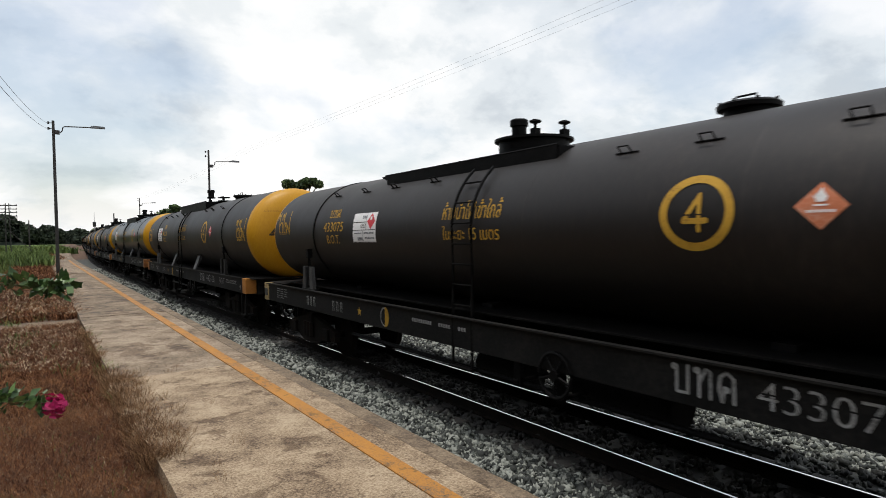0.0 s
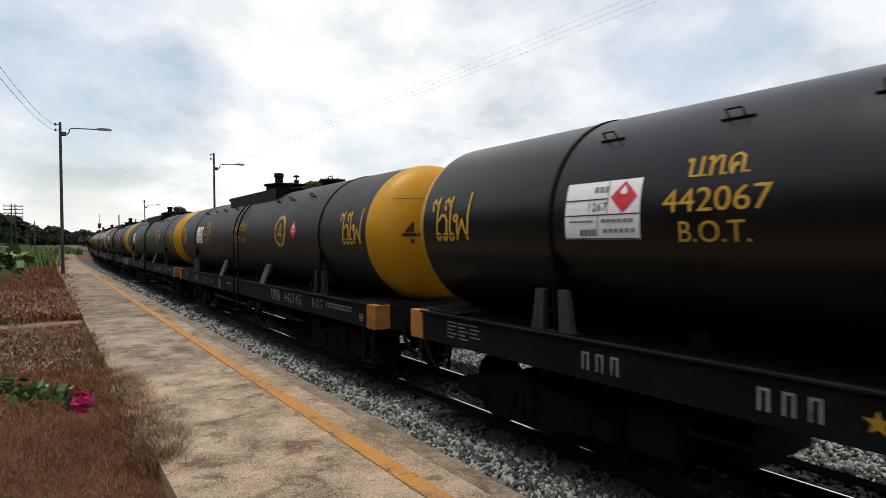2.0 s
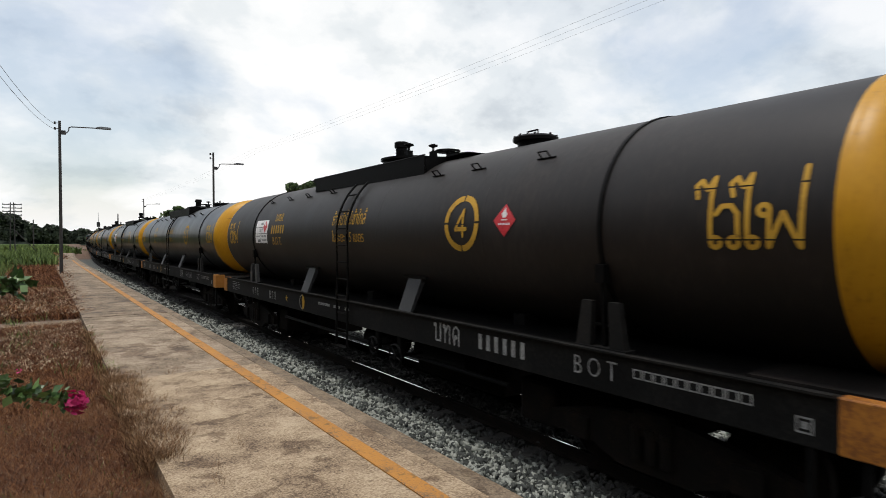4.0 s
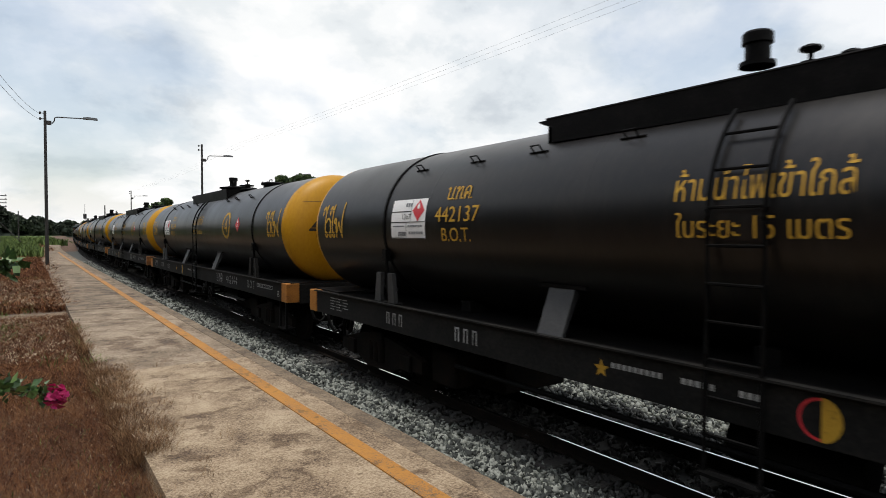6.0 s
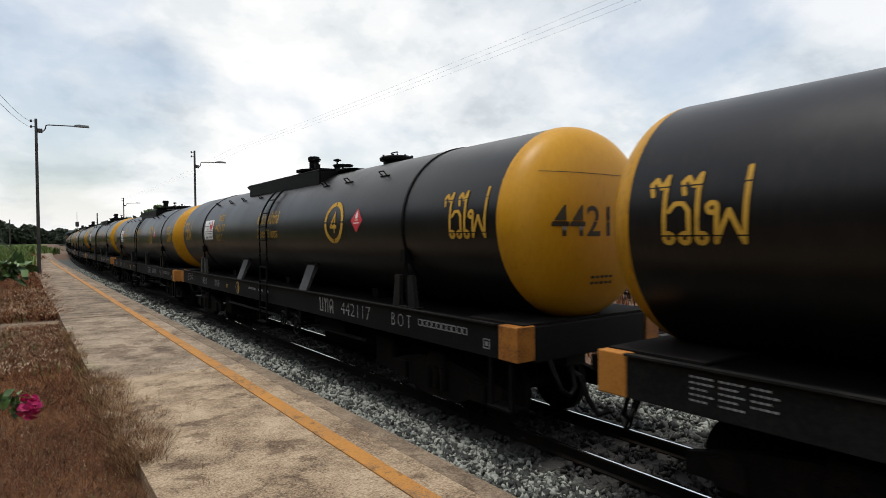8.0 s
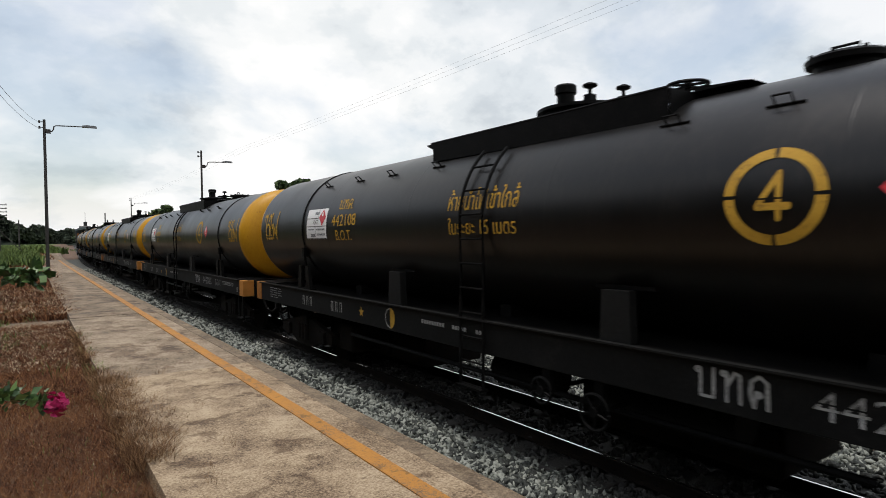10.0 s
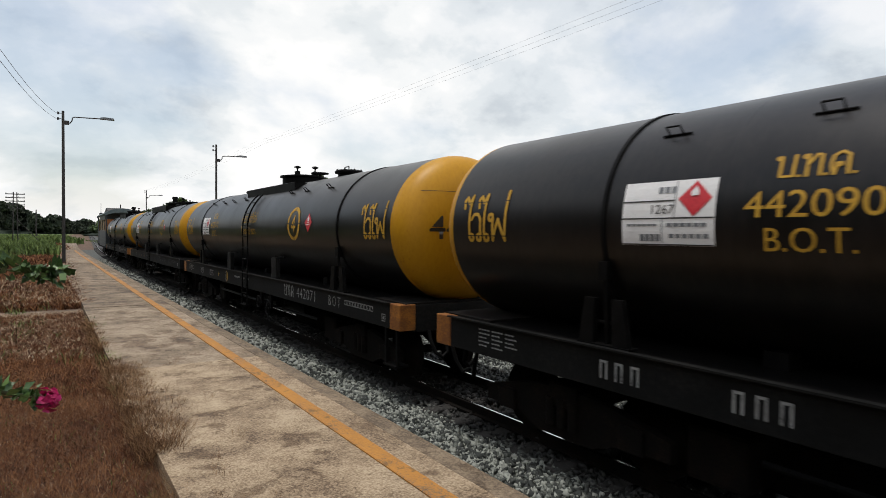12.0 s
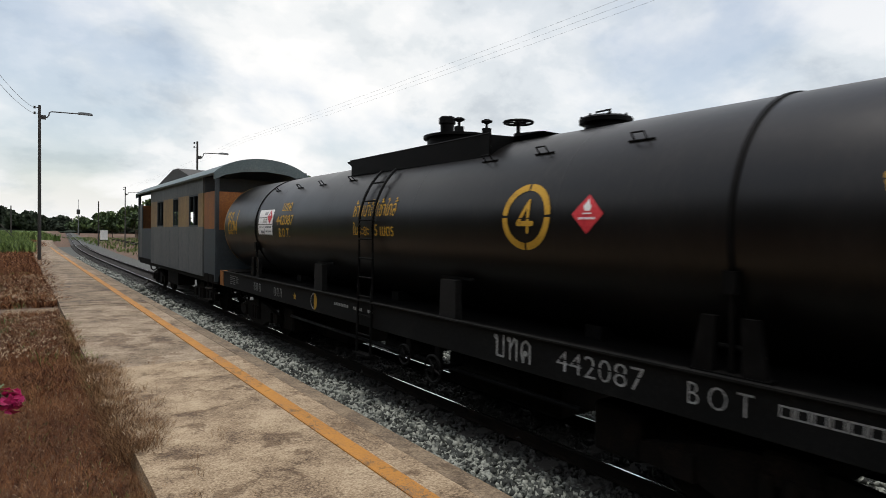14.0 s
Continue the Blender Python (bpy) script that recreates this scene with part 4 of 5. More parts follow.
def numbers(w, number, class_at, number_at, side_at):
    """The wagon's own letters and number on its side, sill and end."""
    part("lettering", flat_mesh(on_sill(class_letters(0.25, 0.57), class_at, 1.165), "lettering", WHITE), WHITE, w, "white stencilled class letters")
    part("lettering", flat_mesh(on_tank(class_letters(0.18, 0.52, True), side_at, 2.86), "lettering", GOLD), GOLD, w, "yellow class letters")
    part("lettering", flat_mesh(on_tank(lettering("B.O.T.", 0.17, 0.58), side_at, 2.34), "lettering", GOLD), GOLD, w, "yellow class letters")
    if number:
        part("lettering", flat_mesh(on_tank(lettering(number, 0.19, 0.88), side_at, 2.59), "lettering", GOLD), GOLD, w, "yellow running number")
        part("lettering", flat_mesh(on_sill(lettering(number, 0.20, 0.98, cut=0, weight=-0.012, gaps=(0.012,)), number_at, 1.165), "lettering", WHITE), WHITE, w, "white stencilled running number")
        part("lettering", flat_mesh(on_head(lettering(number, 0.35, 1.54, weight=0.008, gaps=(0.0,)), -0.04, 2.46), "lettering", BLACK_LETTER), BLACK_LETTER, w, "black running number")
    else:
        six = [(-0.36 + 0.145 * i, 0, 0.065, 0.18) for i in range(6)]
        part("number_bars", flat_mesh(on_tank(bars(six), side_at, 2.59), "number_bars", GOLD), GOLD, w, "unreadable yellow number")
        part("number_bars", flat_mesh(on_sill(bars(six), number_at, 1.165), "number_bars", WHITE), WHITE, w, "unreadable white number")
        part("number_bars", flat_mesh(on_head(bars([(-0.5 + 0.2 * i, 0, 0.13, 0.28) for i in range(6)]), 0.02, 2.53), "number_bars", BLACK_LETTER), BLACK_LETTER, w, "unreadable black number")


TRAIN = ["433075", "442126", "442067", "442145", "", "", "442068", "442137", "442144", "442124", "442117", "", "442108", "442088", "442090", "442071", "442093", "442087"]
STENCIL = {0: (4.3, 3.36), 2: (4.5, 3.55), 6: (5.14, 3.88), 8: (5.01, 3.88), 9: (4.86, 3.76), 13: (4.64, 3.49), 14: (4.55, 3.45), 15: (4.62, 3.68), 17: (4.55, 3.43)}   # where class letters and number stand
NO_CARD, NO_DIAMOND, PALE_DIAMOND = {6}, {6}, {0, 7, 14}
wagons = [tank_wagon()]   # the first is of a shorter build, see below
tagged(wagons[0], "black bogie tank wagon with yellow ends, running on the track", "tank wagon", "tank wagons of the train")
for i in range(1, len(TRAIN)):
    wagons.append(copy_thing(wagons[0], Matrix()))
UPRIGHT = {}         # the newer wagons' saddle plates stand upright
for y in (5.78, 9.62):
    for side in (-1, 1):
        UPRIGHT[y, side] = finish(slab(bmesh.new(), [(y - 0.17, 1.33), (y + 0.17, 1.33), (y + 0.15, 1.80), (y - 0.15, 1.80)], "x", side * 1.10, side * 1.20), "saddle_plate", SILL)
BROWNED = {0, 1, 3, 4, 5}
OWNER = {1: (0.37, 0.0), 2: (-0.43, -0.83), 7: (-0.1, -0.5), 8: (0.4, 0.48)}     # where the owner's marks stand off the usual place
DARK_BEAM = {7, 16}
LOW_DOME = {0, 9}
OLDER = set(range(11)) | {16}     # walkway and dome stand further along the tank
DOME_RISE = {0: 0.0, 1: 0.03, 3: 0.06, 6: -0.08, 7: 0.03, 9: -0.10, 15: 0.0, 17: 0.04}
SMALLER, HIGHER = {0}, {2: 0.055, 10: 0.06, 12: 0.05}     # tanks of the slimmer build; wagons that ride high on their springs
for i, (w, number) in enumerate(zip(wagons, TRAIN)):
    numbers(w, number, *STENCIL.get(i, (4.7, 3.65)), 11.95 if i == 0 else 11.18)
    if i not in NO_CARD:
        info_card(w, 10.65 if i == 0 else 12.27)
    if i not in NO_DIAMOND:
        placard(w, FADED if i == 0 else GHOST if i in PALE_DIAMOND else RED, {0: 3.42, 2: 3.44, 8: 3.40, 9: 3.8, 14: 3.35}.get(i, 3.6))
    if i in {7, 14}:       # their code cells have worn away
        for ob in [o for o in w.children if o.name.startswith("code_cell")]:
            bpy.data.objects.remove(ob)
    if i < 11:             # less gear under the older frames
        for gear in [o for o in w.children if o.name.startswith("brake_gear")]:
            for ob in [o for o in gear.children if o.name.startswith("equipment_box") and 10 < o.data.vertices[0].co.y < 11.38]:
                bpy.data.objects.remove(ob)
    if i in LOW_DOME:      # the older build: low dome, no hand wheel on the crown
        for ob in [o for o in w.children if o.name.startswith("discharge_valve")]:
            for c in list(ob.children):
                bpy.data.objects.remove(c)
            bpy.data.objects.remove(ob)
    if i == 0:
        roundel = next(o for o in w.children if o.name.startswith("number_roundel"))
        for ob in [o for o in roundel.children if o.name.startswith("ring_segment")]:
            bpy.data.objects.remove(ob)
        part("ring", flat_mesh(on_tank(annulus(0.272, 0.348, 0, math.tau, 60), 4.41, 2.555), "ring", GOLD), GOLD, roundel)
        gear = next(o for o in w.children if o.name.startswith("brake_gear"))
        near_wheel, far_wheel = sorted((o for o in gear.children if o.name.startswith("brake_wheel")), key=lambda o: o.location.y)
        near_wheel.location.z, near_wheel.scale = 0.93, (1, 1.36, 1.36)
        bpy.data.objects.remove(far_wheel)
        for ob in [o for o in gear.children if o.name.startswith(("equipment_box", "brake_beam"))]:
            bpy.data.objects.remove(ob)
        for ob in [o for o in w.children if o.name.startswith("beam_end") and o.data.vertices[0].co.y > 1]:
            ob.material_slots[0].link, ob.material_slots[0].material = "OBJECT", WORN_BEAM
        part("name_plate", box(bmesh.new(), -1.275, -1.255, LONG - 0.24, LONG - 0.06, 1.06, 1.22, 0.008), PLATE, w, "grey riveted plate on the beam end")
        for ob in [o for o in w.children if o.name.startswith(("saddle_plate", "saddle_cap"))]:
            bpy.data.objects.remove(ob)
    for ob in w.children:
        if i >= 11 and ob.name.startswith("saddle_plate"):
            ob.data = UPRIGHT[round(ob.data.vertices[0].co.y + 0.17, 2), 1 if ob.data.vertices[0].co.x > 0 else -1]
        if i in BROWNED and ob.name.startswith(("tank_shell", "weld_seam")):
            ob.material_slots[0].link, ob.material_slots[0].material = "OBJECT", DUSTY
        if i >= 11 and ob.name.startswith("strap_bracket"):
            for leg in ob.children:
                leg.material_slots[0].link, leg.material_slots[0].material = "OBJECT", FITTING
        if i >= 11 and ob.name.startswith("saddle_plate"):
            ob.material_slots[0].link, ob.material_slots[0].material = "OBJECT", SILL
        if i == 16 and ob.name.startswith(("half_disc_mark", "star_mark")):
            ob.material_slots[0].link, ob.material_slots[0].material = "OBJECT", VAN_ORANGE
        if i == 16 and ob.name.startswith(("lettering", "owner_mark", "data_mark", "capacity_mark", "code_cell", "half_disc_rim")) and ob.data.materials[0] == WHITE:
            ob.material_slots[0].link, ob.material_slots[0].material = "OBJECT", PLATE     # worn to a shadow
        if ob.name.startswith("bogie"):
            continue
        if i in DARK_BEAM and ob.name.startswith("beam_end") and ob.data.vertices[0].co.y < 1:
            ob.material_slots[0].link, ob.material_slots[0].material = "OBJECT", SILL
        if i in HIGHER:
            ob.location.z += HIGHER[i]
        upper = ob.type == "EMPTY" and not ob.name.startswith(("strap_bracket", "brake_gear")) or ob.type == "MESH" and (min(v.co.z for v in ob.data.vertices) > 1.29 or ob.name.split(".")[0] == "strap")
        if i in SMALLER and upper and not ob.name.startswith("deck"):
            ob.scale, ob.location.z = (0.955, 1, 0.88), ob.location.z + 0.239
        if i == 0 and ob.name.startswith("lettering") and ob.data.vertices[0].co.y > 13.5:
            ob.location.z += 0.13
        if i == 0 and upper and not ob.name.startswith("deck"):      # a shorter tank on a longer frame
            ob.scale.y, ob.location.y = 0.972, ob.location.y + (0.32 if ob.name.startswith("manhole") else 0.12)
        if ob.name.startswith("dome"):
            ob.location.z += DOME_RISE.get(i, -0.02)
            for c in list(ob.children):
                if i == 15 and c.name.startswith("vent_stack"):
                    bpy.data.objects.remove(c)
                elif i in {1, 7} and not c.name.startswith("vent_stack"):     # a low drum round a tall stack
                    c.location.z -= 0.17
            ob.location.y += 0.95 if i == 0 else 1.23 if i in {1, 7} else 0.80 if i in OLDER else 0.40
        if ob.name.startswith("walkway"):      # longer on the older build
            if i == 0:
                ob.scale.y, ob.location.y = 1.094, 0.38
                ob.location.z -= 0.09
            elif i in OLDER:
                ob.scale.y, ob.location.y = 1.129, -0.31
            elif i == 15:
                ob.location.z -= 0.10
        if ob.name.startswith("discharge_valve"):
            ob.location.y += 0.7 if i in OLDER else 0.15
        if i in OWNER and ob.name.startswith("owner_mark"):
            ob.location.y += OWNER[i][0 if ob.data.vertices[0].co.y > 12.1 else 1]
        if i == 2 and ob.name.startswith("star_mark"):
            ob.location.y -= 0.45
        if i == 7 and ob.name.startswith("star_mark"):
            ob.location.y -= 1.6
        if i == 7 and ob.name.startswith("half_disc"):
            ob.location.y -= 2.5
            if ob.name.startswith("half_disc_rim"):
                ob.material_slots[0].link, ob.material_slots[0].material = "OBJECT", RED
        if ob.name.startswith("discharge_valve") and i != 17:
            ob.location.z -= 0.09
        if i == 1:              # a longer tank that ends nearer its headstock
            near = ob.type == "MESH" and max(v.co.y for v in ob.data.vertices) < 1.5
            if ob.name.startswith("tank_shell"):
                ob.scale.y, ob.location.y = 1.0300, -0.459
            elif upper and near:
                ob.location.y -= 0.45
            elif ob.name.startswith(("ladder", "saddle")) or ob.name.startswith("lettering") and upper and 6.9 < ob.data.vertices[0].co.y < 8.4:
                ob.location.y += 0.18


wagons[0].scale = (1, 0.94, 1)


def brake_van():
    v = empty("brake_van")
    tagged(v, "weathered grey and tan brake van with a blue-grey arched roof", "railway van")
    L, W = 12.4, 1.25
    part("underframe", box(bmesh.new(), -1.2, 1.2, 0.0, L, 0.92, 1.14, 0.02), SHADED_RUST, v)
    # side walls between the two open end platforms, with real window openings
    y0, y1 = 1.40, 9.50
    wins = [(1.95, 3.1), (4.55, 5.4), (7.0, 8.2)]
    for side in (-1, 1):
        xa, xb = sorted((side * W, side * (W - 0.05)))
        part("lower_panel", box(bmesh.new(), xa, xb, y0, y1, 1.05, 2.46, 0.008), VAN_GREY, v, "grey lower side panel")
        edges = [y0] + [e for wn_ in wins for e in wn_] + [y1]
        for a, b in zip(edges[::2], edges[1::2]):
            part("window_pier", box(bmesh.new(), xa, xb, a, b, 2.462, 3.42), VAN_TAN, v, "faded tan panel between the windows")
        part("top_panel", box(bmesh.new(), xa, xb, y0, y1, 3.422, 3.88), VAN_GREY, v)
        for a, b in wins:
            w_ = empty("van_window")
            w_.parent = v
            bm = bmesh.new()
            for p, q, r, s in ((a, b, 2.462, 2.51), (a, b, 3.37, 3.418), (a, a + 0.05, 2.51, 3.37), (b - 0.05, b, 2.51, 3.37), ((a + b) / 2 - 0.015, (a + b) / 2 + 0.015, 2.51, 3.37)):
                box(bm, xa + 0.004, xb - 0.004, p, q, r, s)
            part("window_frame", bm, VAN_BLUE, w_)
        for k in range(6):
            bm = box(bmesh.new(), side * W - 0.004, side * W + 0.004, y0 + 0.2 + k * 1.45, y0 + 0.215 + k * 1.45, 1.06, 2.45)
            part("panel_strip", bm, VAN_GREY, v)
    # Dark colour here stands in for the shade inside the open platforms.
    for y in (y0, y1 - 0.05):
        bm = bmesh.new()
        box(bm, -1.19, -0.4, y, y + 0.05, 1.14, 3.88)
        box(bm, 0.4, 1.19, y, y + 0.05, 1.14, 3.88)
        box(bm, -0.4, 0.4, y, y + 0.05, 3.1, 3.88)
        part("end_wall", bm, VAN_BLUE, v, "end wall with an open doorway, darkened for the shaded recess")
    part("van_floor", box(bmesh.new(), -1.2, 1.2, 0.02, L - 0.02, 1.142, 1.17), DECK_DARK, v)
    # end platforms: orange upper, blue-grey lower half walls and corner posts
    for ya, yb in ((0.05, y0 - 0.01), (y1 + 0.01, L - 0.05)):
        for side in (-1, 1):
            x = side * (W - 0.03)
            ym = ya + 0.5 if ya < 1 else yb - 0.5
            lo, hi = (ya + 0.06, yb - 0.12) if ya < 1 else (ya + 0.05, yb - 0.8)
            part("side_gate", box(bmesh.new(), x - 0.02, x + 0.02, lo, hi, 1.17, 2.40), VAN_BLUE, v, "dark blue lower gate panel")
            if ya < 1:
                part("side_screen", box(bmesh.new(), x - 0.02, x + 0.02, lo, hi, 2.402, 3.42), VAN_ORANGE, v, "orange upper screen")
            else:
                part("side_screen", box(bmesh.new(), x - 0.02, x + 0.02, yb - 0.75, yb - 0.06, 1.17, 3.42), VAN_GREY, v, "faded grey end screen")
            ye = ya if ya < 1 else yb
            part("corner_post", box(bmesh.new(), x - 0.05, x + 0.05, ye - 0.05, ye + 0.055, 1.0, 3.9, 0.01), VAN_BLUE, v)
        ye = ya if ya < 1 else yb
        part("end_rail", box(bmesh.new(), -1.17, 1.17, ye - 0.03, ye + 0.03, 1.17, 2.38), VAN_BLUE, v)
        part("end_screen", box(bmesh.new(), -1.17, -0.5, ye - 0.025, ye + 0.025, 2.382, 3.40), VAN_ORANGE, v)
    # arched roof with a deep rim over each end
    arch = [(W + 0.10) * math.sin(radians(a)) / math.sin(radians(62)) for a in range(-62, 63, 4)]
    ztop = [3.88 + 0.46 * (math.cos(radians(a)) - math.cos(radians(62))) / (1 - math.cos(radians(62))) for a in range(-62, 63, 4)]
    outline = list(zip(arch, ztop)) + [(x * 0.98, z - 0.05) for x, z in reversed(list(zip(arch, ztop)))]
    part("roof", slab(bmesh.new(), outline, "y", -0.12, L + 0.12), VAN_ROOF, v, "blue-grey arched roof", True)
    for y in (-0.13, L + 0.10):
        rim = list(zip(arch, ztop)) + [(arch[-1], 3.70), (1.05, 3.84), (0.6, 3.95), (0, 4.0), (-0.6, 3.95), (-1.05, 3.84), (arch[0], 3.70)]
        part("roof_end", slab(bmesh.new(), [(x, z - 0.003) for x, z in rim], "y", y, y + 0.03), VAN_ROOF, v)
    # Stand-in for a dark shape that shows above the roof.
    part("roof_tank", slab(bmesh.new(), [(5.2, 4.22), (6.9, 4.60), (7.7, 4.62), (10.6, 4.22)], "x", -0.8, 0.7), POLE, v, "dark hump above the roof")
    for y in (2.6, L - 2.6):
        bogie(v, y)
    coupler(v, 0.3, -1)
    coupler(v, L, 1)
    for z in (0.45, 0.75):
        part("footstep", box(bmesh.new(), -1.3, -1.1, 0.45, 0.95, z, z + 0.03), SHADED_RUST, v)
    for y in (0.45, 0.95):
        part("step_hanger", rod(bmesh.new(), (-1.2, y, 0.45), (-1.2, y, 1.1), 0.02, 6), SHADED_RUST, v)
    part("battery_box", box(bmesh.new(), -1.05, -0.5, 5.5, 7.2, 0.45, 0.92, 0.03), SHADED_RUST, v)
    return v


van = brake_van()


# ---- lamp posts, signals, wires ----
def street_lamp(x, y, base, high, reach, arm_drop, label):
    t = empty("street_lamp")
    t.matrix_basis = pose(x, y, base)
    tagged(t, label, "street lamp")
    bm = rod(bmesh.new(), (0, 0, -0.3), (0, 0, high), 0.085, 14, 0.060)
    part("post", bm, POLE, t, smooth=True)
    z = high - arm_drop
    bm = tube(bmesh.new(), [(0.05, 0, z - 0.35), (0.3, 0, z - 0.32), (0.38, 0, z - 0.2), (0.40, 0, z - 0.05), (0.5, 0, z), (reach - 0.45, 0, z + 0.05)], 0.028, 8)
    part("arm", bm, POLE, t, smooth=True)
    bm = bmesh.new()
    slab(bm, [(reach - 0.5, z + 0.02), (reach + 0.15, z + 0.03), (reach + 0.12, z + 0.12), (reach - 0.3, z + 0.14), (reach - 0.5, z + 0.10)], "y", -0.11, 0.11)
    part("lamp_head", bm, LAMP_GREY, t, "grey lamp housing")
    for k in range(2):
        zz = high - 0.12 - 0.28 * k
        bm = rod(bmesh.new(), (-0.2, 0, zz), (-0.06, 0, zz), 0.018, 6)
        rod(bm, (-0.2, 0, zz - 0.06), (-0.2, 0, zz + 0.06), 0.045, 10)
        part("insulator", bm, POLE, t)
    part("bracket", box(bmesh.new(), 0.05, 0.26, -0.05, 0.05, z - 0.42, z - 0.22), POLE, t)
    return t


lamps = [street_lamp(0.78, 35.0, 0.62, 7.75, 2.1, 0.25, "tall dark steel lamp post with long arm beside the platform"),
         street_lamp(9.75, 42.0, -0.35, 8.75, 1.9, 0.75, "dark steel lamp post beyond the main track"),
         street_lamp(12.15, 94.0, -0.35, 8.75, 2.0, 0.75, "distant dark steel lamp post beside the line")]


def wire(pts, r, label):
    ob = new("overhead_wire", finish(tube(bmesh.new(), pts, r, 5), "overhead_wire", WIRE))
    tagged(ob, label, "wire")
    return ob


def sag(a, b, drop, n=16):
    a, b = Vector(a), Vector(b)
    return [a.lerp(b, i / n) - Vector((0, 0, drop * 4 * (i / n) * (1 - i / n))) for i in range(n + 1)]


for k in range(2):
    wire(sag((0.55, 35, 8.22 - 0.28 * k), (-3.4, -10, 8.4 - 0.3 * k), 1.5), 0.007, "thin black overhead wire hung from a lamp post")
for k, x in enumerate((11.8, 12.15, 12.5)):
    wire(sag((x, 94, 8.3), (x - 0.1, 40, 8.45), 0.3) + sag((x - 0.1, 40, 8.45), (x, -20, 8.5), 0.35)[1:], 0.0022, "thin overhead wire running along the line")


# ---- masts and cabinets along the line ----
def signal_mast(x, y):
    t = empty("signal_mast")
    t.matrix_basis = pose(x, y, -0.1)
    tagged(t, "tall thin signal mast with a dark signal head", "signal")
    part("mast", rod(bmesh.new(), (0, 0, 0), (0, 0, 13.0), 0.14, 8, 0.06), LAMP_GREY, t)
    bm = box(bmesh.new(), -0.55, 0.55, -0.25, 0.1, 7.6, 9.4, 0.2)
    part("signal_head", bm, SIGNAL_BLACK, t)
    bm = bmesh.new()
    for z in range(1, 8):
        rod(bm, (-0.2, -0.2, z), (0.2, -0.2, z), 0.03, 5)
    part("ladder_rungs", bm, LAMP_GREY, t)
    return t


signal_mast(17.2, 250)


def plain_post(x, y, z, high, label):
    ob = new("post", finish(rod(bmesh.new(), (0, 0, -0.2), (0, 0, high), 0.11, 8, 0.08), "post", POLE))
    ob.matrix_basis = pose(x, y, z)
    tagged(ob, label, "post")
    return ob


plain_post(9.9, 105, -0.35, 7.0, "thin dark post beside the line")
plain_post(-1.2, 120, 0.45, 5.5, "thin grey wooden post in the field")
plain_post(4.2, 190, 0.4, 7.0, "thin grey wooden post in the field")


def cabinet(x, y):
    t = empty("relay_cabinet")
    t.matrix_basis = pose(x, y, -0.35)
    tagged(t, "white painted relay cabinet on a concrete foot", "cabinet")
    part("foot", box(bmesh.new(), -0.8, 0.8, -0.5, 0.5, 0, 0.3, 0.02), SLEEPER, t)
    part("body", box(bmesh.new(), -0.7, 0.7, -0.4, 0.4, 0.3, 2.3, 0.03), BOX_WHITE, t)
    part("cap", box(bmesh.new(), -0.78, 0.78, -0.48, 0.48, 2.3, 2.4, 0.02), BOX_WHITE, t)
    return t


cabinet(15.2, 150)


def telegraph_pole(x, y, high):
    t = empty("telegraph_pole")
    t.matrix_basis = pose(x, y, 0.55)
    tagged(t, "old twin-legged telegraph pole with many short cross arms", "telegraph pole")
    for sx in (-0.16, 0.16):
        part("leg", rod(bmesh.new(), (sx * 1.6, 0, -0.3), (sx, 0, high), 0.06, 6, 0.05), POLE, t)
    part("strut", rod(bmesh.new(), (3.0, 0.4, -0.2), (0.1, 0, high * 0.5), 0.045, 6), POLE, t)
    knob = finish(rod(bmesh.new(), (0, 0, 0.03), (0, 0, 0.16), 0.045, 6), "insulator", LAMP_GREY)
    for k in range(5):
        z = high - 0.25 - 0.42 * k
        wide = 0.95 if k < 4 else 0.7
        part("cross_arm", box(bmesh.new(), -wide, wide, -0.06, 0.0, z - 0.05, z + 0.05), POLE, t)
        for n in range(4):
            part("insulator", knob, LAMP_GREY, t).location = (-wide + 0.08 + n * (2 * wide - 0.16) / 3, -0.03, z)
    return t


telegraph_pole(-2.9, 86, 6.4)

# ---- loose stone, grass, woods: things that nobody could count ----
nrng = np.random.default_rng(5)


def scatter_mesh(name, verts, faces, mat):
    me = bpy.data.meshes.new(name)
    n, k = faces.shape
    me.vertices.add(len(verts))
    me.vertices.foreach_set("co", verts.astype(np.float32).ravel())
    me.loops.add(n * k)
    me.loops.foreach_set("vertex_index", faces.astype(np.int32).ravel())
    me.polygons.add(n)
    me.polygons.foreach_set("loop_start", np.arange(0, n * k, k, dtype=np.int32))
    me.update(calc_edges=True)
    me.materials.append(mat)
    return me


def swing(s):
    return np.where(s < 45, 0, np.where(s < 95, (s - 45) ** 2 / 2000, 1.25 + 0.05 * (s - 95)))


def turns(n):
    q = nrng.normal(size=(n, 4))
    q /= np.linalg.norm(q, axis=1)[:, None]
    w, x, y, z = q.T
    return np.stack([np.stack([1 - 2 * (y * y + z * z), 2 * (x * y - z * w), 2 * (x * z + y * w)], -1),
                     np.stack([2 * (x * y + z * w), 1 - 2 * (x * x + z * z), 2 * (y * z - x * w)], -1),
                     np.stack([2 * (x * z - y * w), 2 * (y * z + x * w), 1 - 2 * (x * x + y * y)], -1)], 1)


CUBE = np.array([(x, y, z) for x in (-1, 1) for y in (-1, 1) for z in (-1, 1)], float)
CUBE_FACES = np.array([(0, 1, 3, 2), (4, 6, 7, 5), (0, 4, 5, 1), (2, 3, 7, 6), (0, 2, 6, 4), (1, 5, 7, 3)])


